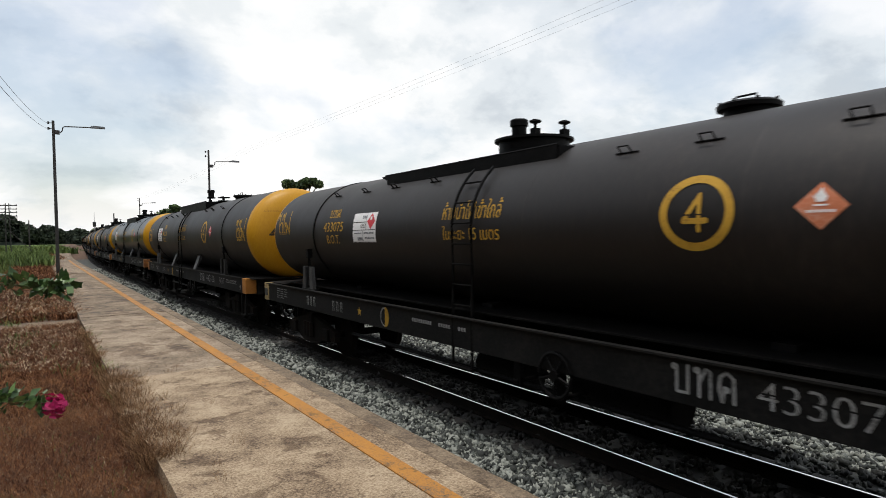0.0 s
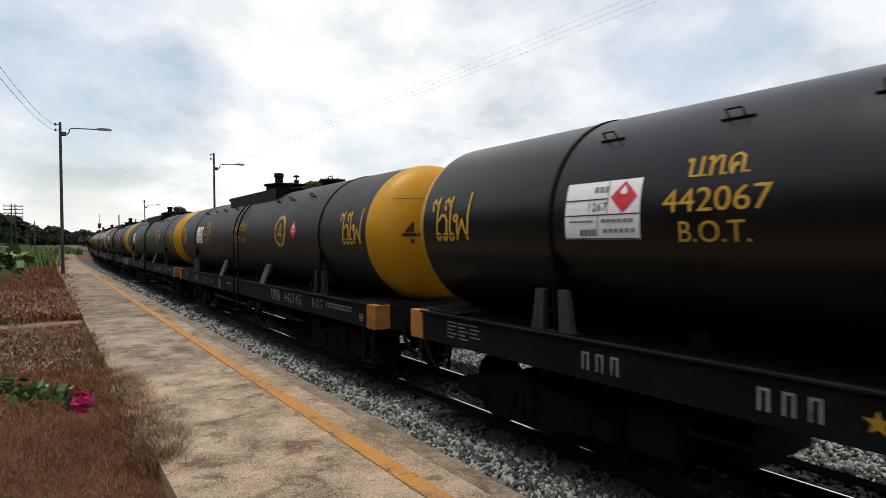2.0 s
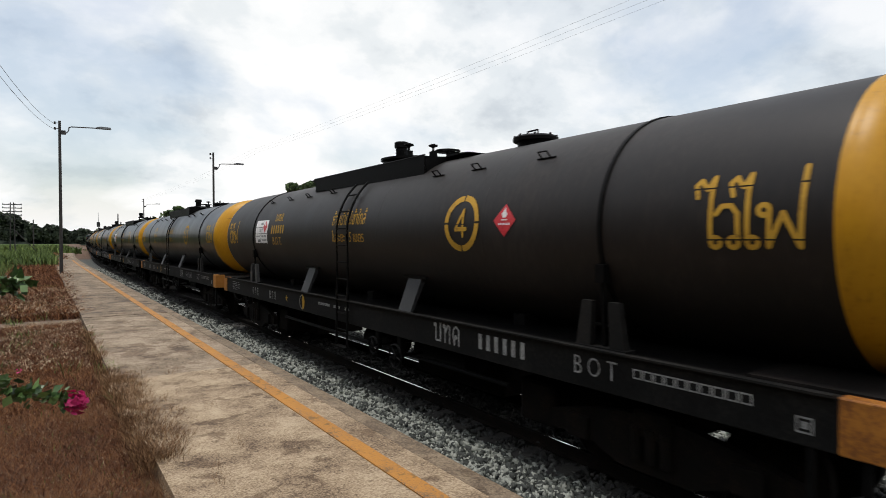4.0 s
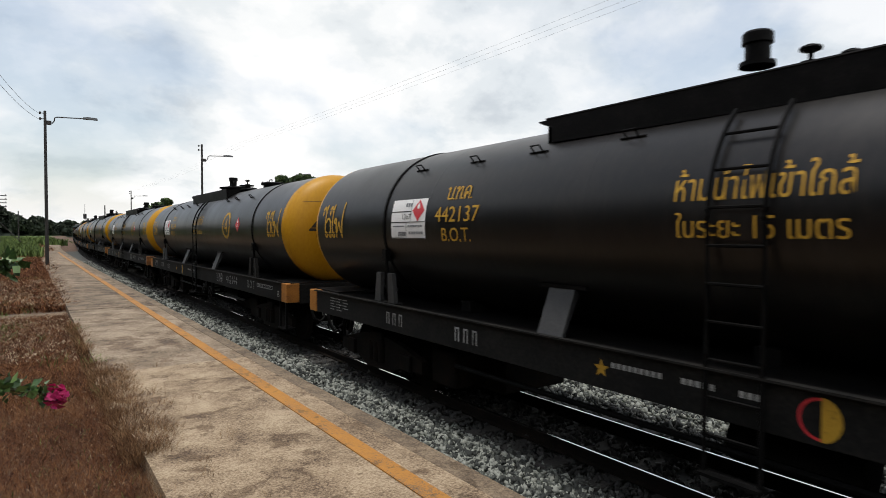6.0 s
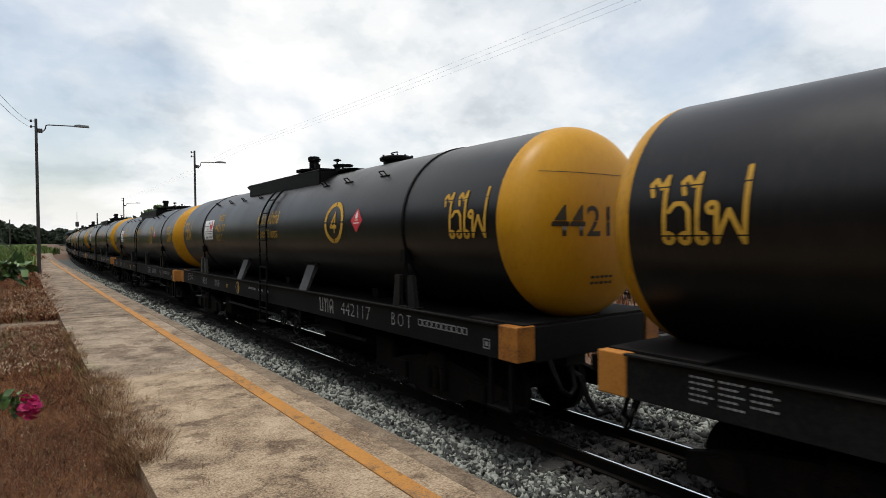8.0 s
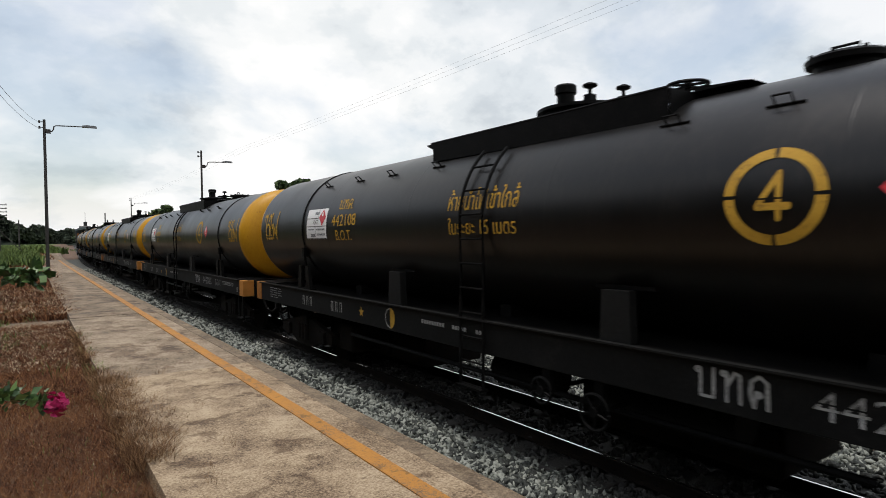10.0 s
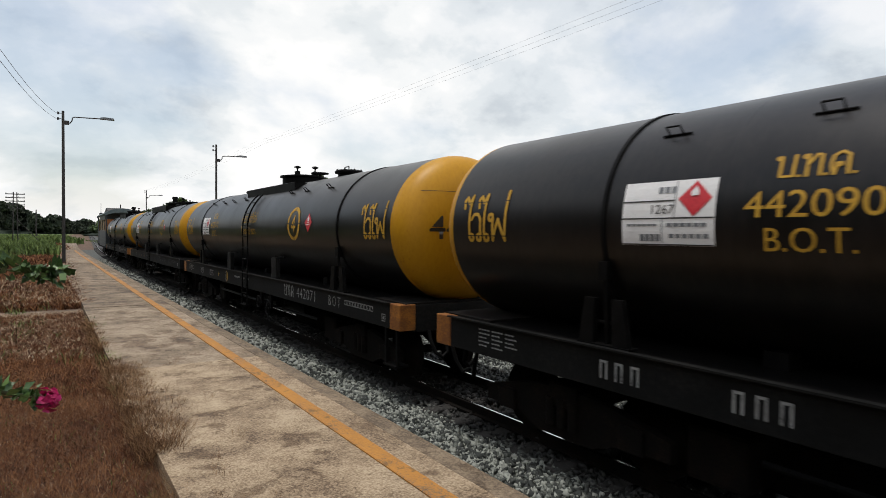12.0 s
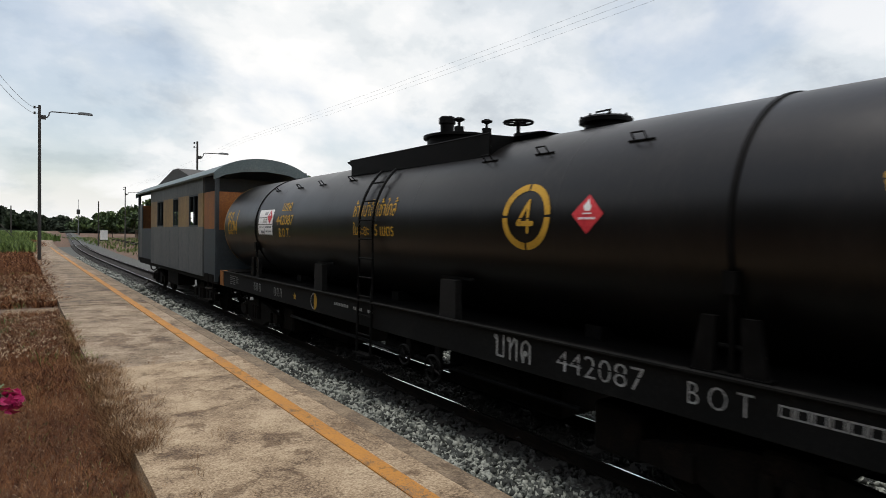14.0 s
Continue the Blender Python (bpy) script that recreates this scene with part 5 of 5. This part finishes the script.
def stones(name, zones, mat, label):
    """Angular stones over zones (x0, x1, s0, s1, per square metre, radius, height)."""
    spots, radii = [], []
    for x0, x1, s0, s1, dens, r, z in zones:
        n = int((x1 - x0) * (s1 - s0) * dens)
        s = nrng.uniform(s0, s1, n)
        spots.append(np.stack([nrng.uniform(x0, x1, n) + swing(s), s, z + nrng.uniform(-0.35, 0.9, n) * r], 1))
        radii.append(r * nrng.uniform(0.55, 1.3, n))
    spots, radii = np.concatenate(spots), np.concatenate(radii)
    n = len(spots)
    shape = CUBE[None] * nrng.uniform(0.25, 0.85, (n, 8, 1)) * nrng.uniform(0.45, 1.25, (n, 1, 3))
    v = np.einsum("nij,nkj->nki", turns(n), shape) * radii[:, None, None] + spots[:, None]
    f = CUBE_FACES[None] + 8 * np.arange(n)[:, None, None]
    ob = new(name, scatter_mesh(name, v.reshape(-1, 3), f.reshape(-1, 4), mat))
    return tagged(ob, label, "ballast", kind="stuff")


# The bed is coloured dark where the train's shade falls.
for xs, mat, label in (([(2.44, -0.24), (3.4, -0.225), (4.5, -0.21)], DARK_STONE, "bed of grey crushed stone beside the track"),
                       ([(4.5, -0.21), (4.55, -0.205), (6.1, -0.205)], SHADE_STONE, "bed of crushed stone under the track, darkened for the train's shade"),
                       ([(6.1, -0.205), (6.8, -0.225), (7.15, -0.26)], DARK_STONE, "bed of crushed stone beside the far rail, darkened for shade"),
                       ([(7.15, -0.26), (8.4, -0.37), (9.2, -0.46)], DARK_STONE, "bed of grey crushed stone beyond the track")):
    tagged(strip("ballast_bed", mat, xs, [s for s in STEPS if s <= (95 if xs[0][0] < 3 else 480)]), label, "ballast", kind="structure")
# Stones under the train, with its shade painted into their colour.
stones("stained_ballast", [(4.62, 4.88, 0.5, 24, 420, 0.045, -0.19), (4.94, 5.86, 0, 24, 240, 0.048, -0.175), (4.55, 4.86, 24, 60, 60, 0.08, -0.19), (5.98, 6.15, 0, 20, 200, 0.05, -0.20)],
       SHADE_STONE, "dark ballast stones between the rails, the train's shade painted in")
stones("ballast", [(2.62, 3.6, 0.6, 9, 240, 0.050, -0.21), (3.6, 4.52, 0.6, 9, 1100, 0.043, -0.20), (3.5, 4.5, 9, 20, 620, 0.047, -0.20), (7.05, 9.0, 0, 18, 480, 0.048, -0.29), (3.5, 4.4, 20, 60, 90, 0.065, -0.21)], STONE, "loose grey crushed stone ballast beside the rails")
# Darker stones: painted shade beside the rails, plain dark along the siding.
stones("grimy_ballast", [(4.45, 4.7, 0.6, 40, 420, 0.045, -0.20), (6.15, 7.1, 0, 20, 220, 0.055, -0.225), (12.2, 16.0, 0, 24, 40, 0.07, -0.33)], DARK_STONE, "darker ballast stones along the tracks")


def blades(name, groups, mat, label, category, bow=(0.1, 0.75)):
    """Thin bent blades: groups of (x, s, ground, height, width) arrays."""
    x, s, z, h, w = (np.concatenate([g[i] for g in groups]) for i in range(5))
    n = len(x)
    a = nrng.uniform(0, math.tau, n)
    lean = h * nrng.uniform(*bow, n)
    side = np.stack([np.cos(a), np.sin(a), np.zeros(n)], 1) * w[:, None]
    b = a + nrng.uniform(0.5, 2.6, n)
    tip = np.stack([np.cos(b) * lean, np.sin(b) * lean, h], 1)
    mid = tip * np.array([0.38, 0.38, 0.60])
    base = np.stack([x, s, z], 1)
    v = np.stack([base - side, base + side, base + mid + side * 0.8, base + mid - side * 0.8, base + tip + side * 0.15, base + tip - side * 0.15], 1)
    f = np.array([(0, 1, 2, 3), (3, 2, 4, 5)])[None] + 6 * np.arange(n)[:, None, None]
    ob = new(name, scatter_mesh(name, v.reshape(-1, 3), f.reshape(-1, 4), mat))
    return tagged(ob, label, category, kind="stuff")


def patch(n, x0, x1, s0, s1, z, h0, h1, w, clump=0.35):
    """Random spots in a field, gathered in tufts."""
    t = max(1, n // 14)
    cx, cs = nrng.uniform(x0, x1, t), nrng.uniform(s0, s1, t)
    i = nrng.integers(0, t, n)
    keep = nrng.uniform(size=n) < clump
    x = np.where(keep, cx[i] + nrng.normal(0, 0.06, n), nrng.uniform(x0, x1, n))
    s = np.where(keep, cs[i] + nrng.normal(0, 0.08, n), nrng.uniform(s0, s1, n))
    return x, s, np.full(n, z), nrng.uniform(h0, h1, n), w * nrng.uniform(0.6, 1.4, n)


blades("dry_grass", [patch(90000, -0.8, 0.64, 1.2, 7, 0.60, 0.02, 0.10, 0.0013), patch(60000, -1.2, 0.66, 7, 14.2, 0.60, 0.03, 0.13, 0.0026),
                     patch(26000, -2.4, 0.80, 15.2, 30, 0.60, 0.08, 0.24, 0.007), patch(14000, -2.6, 1.0, 30, 60, 0.58, 0.1, 0.30, 0.014), patch(5000, -2.0, 2.0, 60, 110, 0.6, 0.1, 0.3, 0.03)],
       DRY, "dry reddish-brown grass beside the platform", "grass", (0.3, 2.4))


def fringe(n, x0, spread, s0, s1, z, h0, h1, w):
    """Tufts rooted along the platform's edge that thin out over the slabs."""
    t = n // 30
    cx, cs = x0 + np.abs(nrng.normal(0, spread, t)), nrng.uniform(s0, s1, t)
    i = nrng.integers(0, t, n)
    return cx[i] + nrng.normal(0, 0.035, n), cs[i] + nrng.normal(0, 0.05, n), np.full(n, z), nrng.uniform(h0, h1, n), w * nrng.uniform(0.6, 1.4, n)


blades("wispy_grass", [fringe(9000, 0.56, 0.17, 4.6, 7.8, 0.71, 0.04, 0.15, 0.0012), fringe(2600, 0.56, 0.07, 7.5, 12, 0.70, 0.04, 0.13, 0.002), fringe(1500, 0.56, 0.07, 2.4, 4.6, 0.70, 0.02, 0.08, 0.001),
                       fringe(500, 0.8, 0.25, 3.0, 6.0, 0.745, 0.015, 0.05, 0.001)], WISPY, "wispy tan grass spreading over the platform's edge", "grass", (0.4, 1.6))
PALE = material("pale seed heads", ramp3((0.13, 0.075, 0.042), (0.25, 0.165, 0.10), (0.40, 0.31, 0.21)), 0.9, scale=2, fine=9, bump=0, island=0.45)
blades("grass_seed_heads", [patch(9000, -0.9, 0.66, 1.2, 9, 0.65, 0.006, 0.016, 0.0026, 0.3), patch(6500, -1.8, 0.75, 9, 14.2, 0.70, 0.015, 0.03, 0.006, 0.5), patch(2600, -1.8, 0.8, 15.2, 24, 0.74, 0.03, 0.06, 0.012, 0.6),
                            fringe(700, 0.58, 0.15, 4.6, 8, 0.80, 0.012, 0.03, 0.003)], PALE, "pale dry seed heads over the brown grass", "grass", (0.3, 1.8))
blades("green_weeds", [patch(900, -0.8, 0.5, 1.3, 8, 0.60, 0.03, 0.10, 0.003, 0.95), patch(1800, -2.0, 0.4, 8, 26, 0.60, 0.06, 0.20, 0.007, 0.95), patch(260, 0.60, 0.72, 6.5, 13, 0.68, 0.04, 0.12, 0.005, 0.97),
                       patch(350, -2.2, 0.5, 16, 22, 0.60, 0.06, 0.2, 0.010, 0.9)], GREEN, "green and yellow weeds among the dry grass", "grass", (0.2, 1.2))
field = new("green_field", raw("green_field", [(-2.6, 26, 0.63), (-0.4, 46, 0.61), (0.9, 60, 0.60), (3.2, 110, 0.58), (13, 330, 0.62), (13, 420, 0.62), (-420, 420, 0.62), (-420, 24, 0.62)], [tuple(range(8))], GREEN))
tagged(field, "green grass field beyond the platform", "field", kind="structure")
blades("field_grass", [patch(8000, -3.8, -1.5, 26, 46, 0.60, 0.15, 0.40, 0.014, 0.5), patch(9000, -6, 0.8, 46, 90, 0.60, 0.3, 0.8, 0.04, 0.5), patch(6000, -12, 4.5, 90, 200, 0.6, 0.4, 1.0, 0.10, 0.5)],
       GREEN, "tall green grass in the field", "grass")
blades("siding_grass", [patch(7000, 9.5, 12.6, 0, 26, -0.4, 0.1, 0.35, 0.012, 0.6), patch(9000, 15.4, 34, 0, 40, -0.36, 0.2, 0.7, 0.022, 0.6)], DRY, "dry grass between the sidings", "grass")
blades("siding_weeds", [patch(4500, 23, 40, 0, 60, -0.36, 0.3, 0.9, 0.03, 0.7), patch(9000, 9.5, 40, 60, 200, -0.36, 0.15, 0.45, 0.05, 0.6)], GREEN, "rank green weeds beyond the sidings", "grass")


def leaf_cloud(centres, radii, per, size):
    """Leaf quads in lumpy shells round the centres."""
    out = []
    for c, r in zip(centres, radii):
        n = int(per)
        d = nrng.normal(size=(n, 3))
        d /= np.linalg.norm(d, axis=1)[:, None]
        rad = r * nrng.uniform(0.45, 1.0, n) ** 0.5
        p = np.array(c) + d * rad[:, None] * np.array([1, 1, 0.72])
        m = turns(n)
        q = np.array([(-1, -0.6, 0), (1, -0.6, 0.15), (1, 0.6, 0), (-1, 0.6, 0.15)])[None] * (size * nrng.uniform(0.6, 1.4, n))[:, None, None]
        out.append(np.einsum("nij,nkj->nki", m, q) + p[:, None])
    v = np.concatenate(out)
    f = np.arange(len(v) * 4).reshape(-1, 4)
    return v.reshape(-1, 3), f


def tree(x, y, z, high, wide, label, flat=False, seed=1, leaf=0.22, per=110):
    r = random.Random(seed)
    t = empty("tree")
    t.matrix_basis = pose(x, y, z)
    tagged(t, label, "tree")
    fork = high * (0.55 if flat else 0.32)
    bm = tube(bmesh.new(), [(0, 0, -0.3), (0.05, 0, fork * 0.5), (-0.03, 0.05, fork)], high * 0.022, 9)
    centres, radii = [], []
    for k in range(9 if flat else 13):
        a, d = r.uniform(0, math.tau), r.uniform(0.25, 1.0) * wide / 2
        zz = high * (r.uniform(0.85, 0.93) if flat else r.uniform(0.42, 0.88))
        c = (d * math.cos(a) * (1 if flat else 0.8), d * math.sin(a) * (1 if flat else 0.8), zz)
        tube(bm, [(0, 0, fork * 0.9), (c[0] * 0.5, c[1] * 0.5, (fork + zz) / 2), c], high * 0.007, 5)
        centres.append(c)
        radii.append(wide * (r.uniform(0.10, 0.17) if flat else r.uniform(0.14, 0.24)))
    part("trunk", bm, BARK, t)
    v, f = leaf_cloud(centres, radii, per, leaf)
    part("crown", scatter_mesh("crown", v, f, FOLIAGE), FOLIAGE, t)
    return t


tree(26.9, 70, -0.3, 10.3, 5.2, "tall tree with a flat dark green crown behind the line", True, 4, 0.17, 240)
tree(18.4, 110, -0.3, 9.6, 5.5, "slender tree with an open dark crown beside the line", False, 9, 0.26, 100)
tree(23.0, 116, -0.3, 7.6, 6.0, "dark green tree beside the line", False, 12, 0.3, 100)
for k, (x, y, h, w) in enumerate([(37, 8, 2.9, 4), (39, 13, 3.2, 4.5), (36, 18, 2.8, 4), (40, 24, 3.3, 5), (38, 31, 3.0, 5), (41, 40, 3.6, 6), (42, 3, 3.2, 5), (40, 50, 4.0, 6), (44, 62, 5.0, 7)]):
    tree(x, y, -0.3, h, w, "low bushy dark green tree beyond the sidings", False, 20 + k, 0.16, 170)
for k, (x, y, h, w) in enumerate([(24, 165, 8, 10), (29, 190, 9, 11), (23, 205, 7, 9), (33, 230, 10, 13), (27, 260, 9, 12), (21, 300, 8, 11)]):
    tree(x, y, -0.3, h, w, "dark green tree beside the far bend of the line", False, 40 + k, 0.5, 90)


def woods(name, label, spots, rise, base):
    """Far woods over a low hill: lumpy crowns standing on a rising sheet."""
    cs, rs = [], []
    for x, y, r in spots:
        cs.append((x, y, base + rise(x) * nrng.uniform(0.1, 1.0) + r * 0.2))
        rs.append(r)
    v, f = leaf_cloud(cs, rs, 150, 0.85)
    ob = new(name, scatter_mesh(name, v, f, FAR_FOLIAGE))
    return tagged(ob, label, "woods", kind="stuff")


def hill_height(x):
    return 5.0 + 12.5 / (1 + math.exp((x + 6) / 4.5)) + 1.5 * math.sin(x * 0.11) + 0.8 * math.sin(x * 0.37)


hill = bmesh.new()
cols = [-420 + 6 * k for k in range(150)]
front = [hill.verts.new((x, 395, 0.2)) for x in cols]
crest = [hill.verts.new((x, 440, 0.2 + hill_height(x) * 0.85)) for x in cols]
back = [hill.verts.new((x, 620, 0.2)) for x in cols]
for a, b in ((front, crest), (crest, back)):
    for k in range(len(cols) - 1):
        hill.faces.new((a[k], a[k + 1], b[k + 1], b[k]))
tagged(new("wooded_hill", finish(hill, "wooded_hill", FAR_FOLIAGE)), "low wooded hill on the horizon", "hill", kind="structure")
woods("hill_woods", "dark green woods over the distant hill", [(nrng.uniform(-120, 150), nrng.uniform(392, 440), nrng.uniform(2.2, 4.0)) for k in range(620)], hill_height, 0.3)
# Added trees out of view: they darken what the tank sides reflect.
woods("side_woods", "added unseen trees that darken the tanks' reflections", [(nrng.uniform(-30, -20), nrng.uniform(-70, 105), nrng.uniform(2.2, 4.0)) for k in range(560)], lambda x: 11.5, 0.3)
woods("far_woods", "distant woods beyond the sidings", [(nrng.uniform(70, 95), nrng.uniform(-60, 330), nrng.uniform(2.2, 4.0)) for k in range(300)], lambda x: 5.0, 0.0)


# ---- flowering branches ----
def flowering_branch(root, path, leaves, leaf, bloom, label, seed):
    r = np.random.default_rng(seed)
    t = empty("bougainvillea_branch")
    tagged(t, label, "flowering branch")
    pts = [Vector(p) for p in path]
    part("stem", tube(bmesh.new(), [Vector(root)] + pts, 0.005, 6), STEM, t, smooth=True)
    vs, fs = [], []
    seg = len(pts) - 1
    for k in range(leaves):
        u = r.uniform(0, 1) * seg
        i = min(seg - 1, int(u))
        p = np.array(pts[i].lerp(pts[i + 1], u - i)) + r.normal(0, leaf * 0.35, 3)
        d = r.normal(size=3) + np.array([0.2, -0.3, 0.35])
        d /= np.linalg.norm(d)
        e = np.cross(d, r.normal(size=3))
        e /= np.linalg.norm(e)
        n = np.cross(d, e)
        L = leaf * r.uniform(0.7, 1.25)
        W = L * 0.36
        b = len(vs)
        vs += [p, p + d * L * 0.45 + e * W + n * L * 0.10, p + d * L * 0.5, p + d * L * 0.45 - e * W + n * L * 0.10, p + d * L]
        fs += [(b, b + 1, b + 2), (b, b + 2, b + 3), (b + 1, b + 4, b + 2), (b + 2, b + 4, b + 3)]
    part("leaves", scatter_mesh("leaves", np.array(vs), np.array(fs), LEAF), LEAF, t, "glossy green leaves")
    for c, rad, count in bloom:
        vs, fs = [], []
        for k in range(count):
            d = r.normal(size=3)
            d /= np.linalg.norm(d)
            p = np.array(c) + d * rad * r.uniform(0.2, 0.8)
            e = np.cross(d, r.normal(size=3))
            e /= np.linalg.norm(e)
            g = np.cross(d, e)
            L = rad * r.uniform(0.5, 0.75)
            b = len(vs)
            vs += [p, p + e * L * 0.5 + g * L * 0.4 + d * L * 0.2, p + g * L + d * L * 0.1, p - e * L * 0.5 + g * L * 0.4 + d * L * 0.2]
            fs += [(b, b + 1, b + 2), (b, b + 2, b + 3)]
        part("bloom", scatter_mesh("bloom", np.array(vs), np.array(fs), PINK), PINK, t, "magenta papery bloom")
    return t


spray = flowering_branch((-0.95, 1.6, 0.6), [(-0.80, 1.55, 1.9), (-0.5, 1.62, 2.13), (-0.22, 1.70, 2.06), (-0.10, 1.73, 1.985), (0.005, 1.75, 1.945)], 330, 0.028,
                         [((0.022, 1.75, 1.94), 0.034, 70), ((-0.095, 1.72, 2.04), 0.008, 8)], "bougainvillea branch with green leaves and a magenta bloom", 3)
twig = flowering_branch((-1.2, 3.0, 0.6), [(-0.9, 3.0, 2.0), (-0.4, 2.95, 2.24), (-0.12, 2.98, 2.20), (0.02, 3.0, 2.17), (0.10, 3.02, 2.17)], 190, 0.050, [], "leafy bougainvillea branch with broad green leaves", 8)
SWAY = [(0, 0.0, 0.0), (0.8, 0.03, 0.0), (1.5, 0.052, 0.0), (2.0, 0.05, 0.005), (2.5, 0.045, 0.0), (5, 0.045, 0.0), (5.5, 0.04, 0.0), (6.5, 0.02, 0.0), (7.5, -0.005, 0.005), (8.0, -0.01, 0.005),
        (10.5, 0.03, 0.0), (11, 0.008, -0.025), (11.5, 0.0, -0.02), (12.5, -0.03, -0.005), (13, -0.03, -0.01), (14, -0.04, -0.01)]
TWIG_SWAY = [(0, 0.007, -0.021), (0.5, -0.076, 0.086), (1, -0.185, 0.172), (1.5, -0.158, 0.112), (2, -0.179, 0.1), (2.5, -0.163, 0.04), (5, -0.166, -0.011), (5.5, -0.35, -0.004), (6, -0.138, 0.037), (6.5, -0.12, 0.042), (7, -0.222, -0.005),
             (7.5, 0.015, -0.077), (8, -0.083, 0.056), (10.5, -0.048, 0.027), (11, -0.12, 0.04), (12, -0.037, -0.006), (12.5, -0.051, 0.064), (13, -0.015, 0.072), (13.5, -0.14, 0.055), (14, -0.411, 0.078)]


# ---- what moves ----
RUN = [(-1, -20.1), (0, 0.0), (1.5, 30.2), (5.0, 100.1), (6.5, 130.2), (7.5, 150.2), (12.5, 250.7), (14.0, 281.3), (15, 301.6)]


def rolled(t):
    """Metres that the train has run since the start."""
    for (ta, da), (tb, db) in zip(RUN, RUN[1:]):
        if t <= tb:
            return da + (db - da) * (t - ta) / (tb - ta)


def on_line(s, length):
    """The pose of a vehicle whose near end stands at s metres ahead."""
    a, b = bend(s)[0], bend(s + length)[0]
    return pose(CENTRE + a, s, 0, 0, 0, -math.degrees(math.atan((b - a) / length)))


SHIFT = {0: 0.30, 1: -0.22, 6: -0.08, 7: -0.12, 15: -0.1, 16: -0.26}     # small differences of slack between the wagons


def motions():
    first = 2.62 - 4.41
    beats = [0.5 * k for k in range(29)]
    for i, w in enumerate(wagons):
        walk(w, [(t, on_line(first + PITCH * i + SHIFT.get(i, 0.0) - rolled(t), LONG)) for t in beats])
    walk(van, [(t, on_line(first + PITCH * len(wagons) - 0.6 - rolled(t), 12.4)) for t in beats])
    walk(spray, [(t, pose(dx, 0, dz)) for t, dx, dz in SWAY])
    walk(twig, [(t, pose(dx, 0, dz)) for t, dx, dz in TWIG_SWAY])


motions()
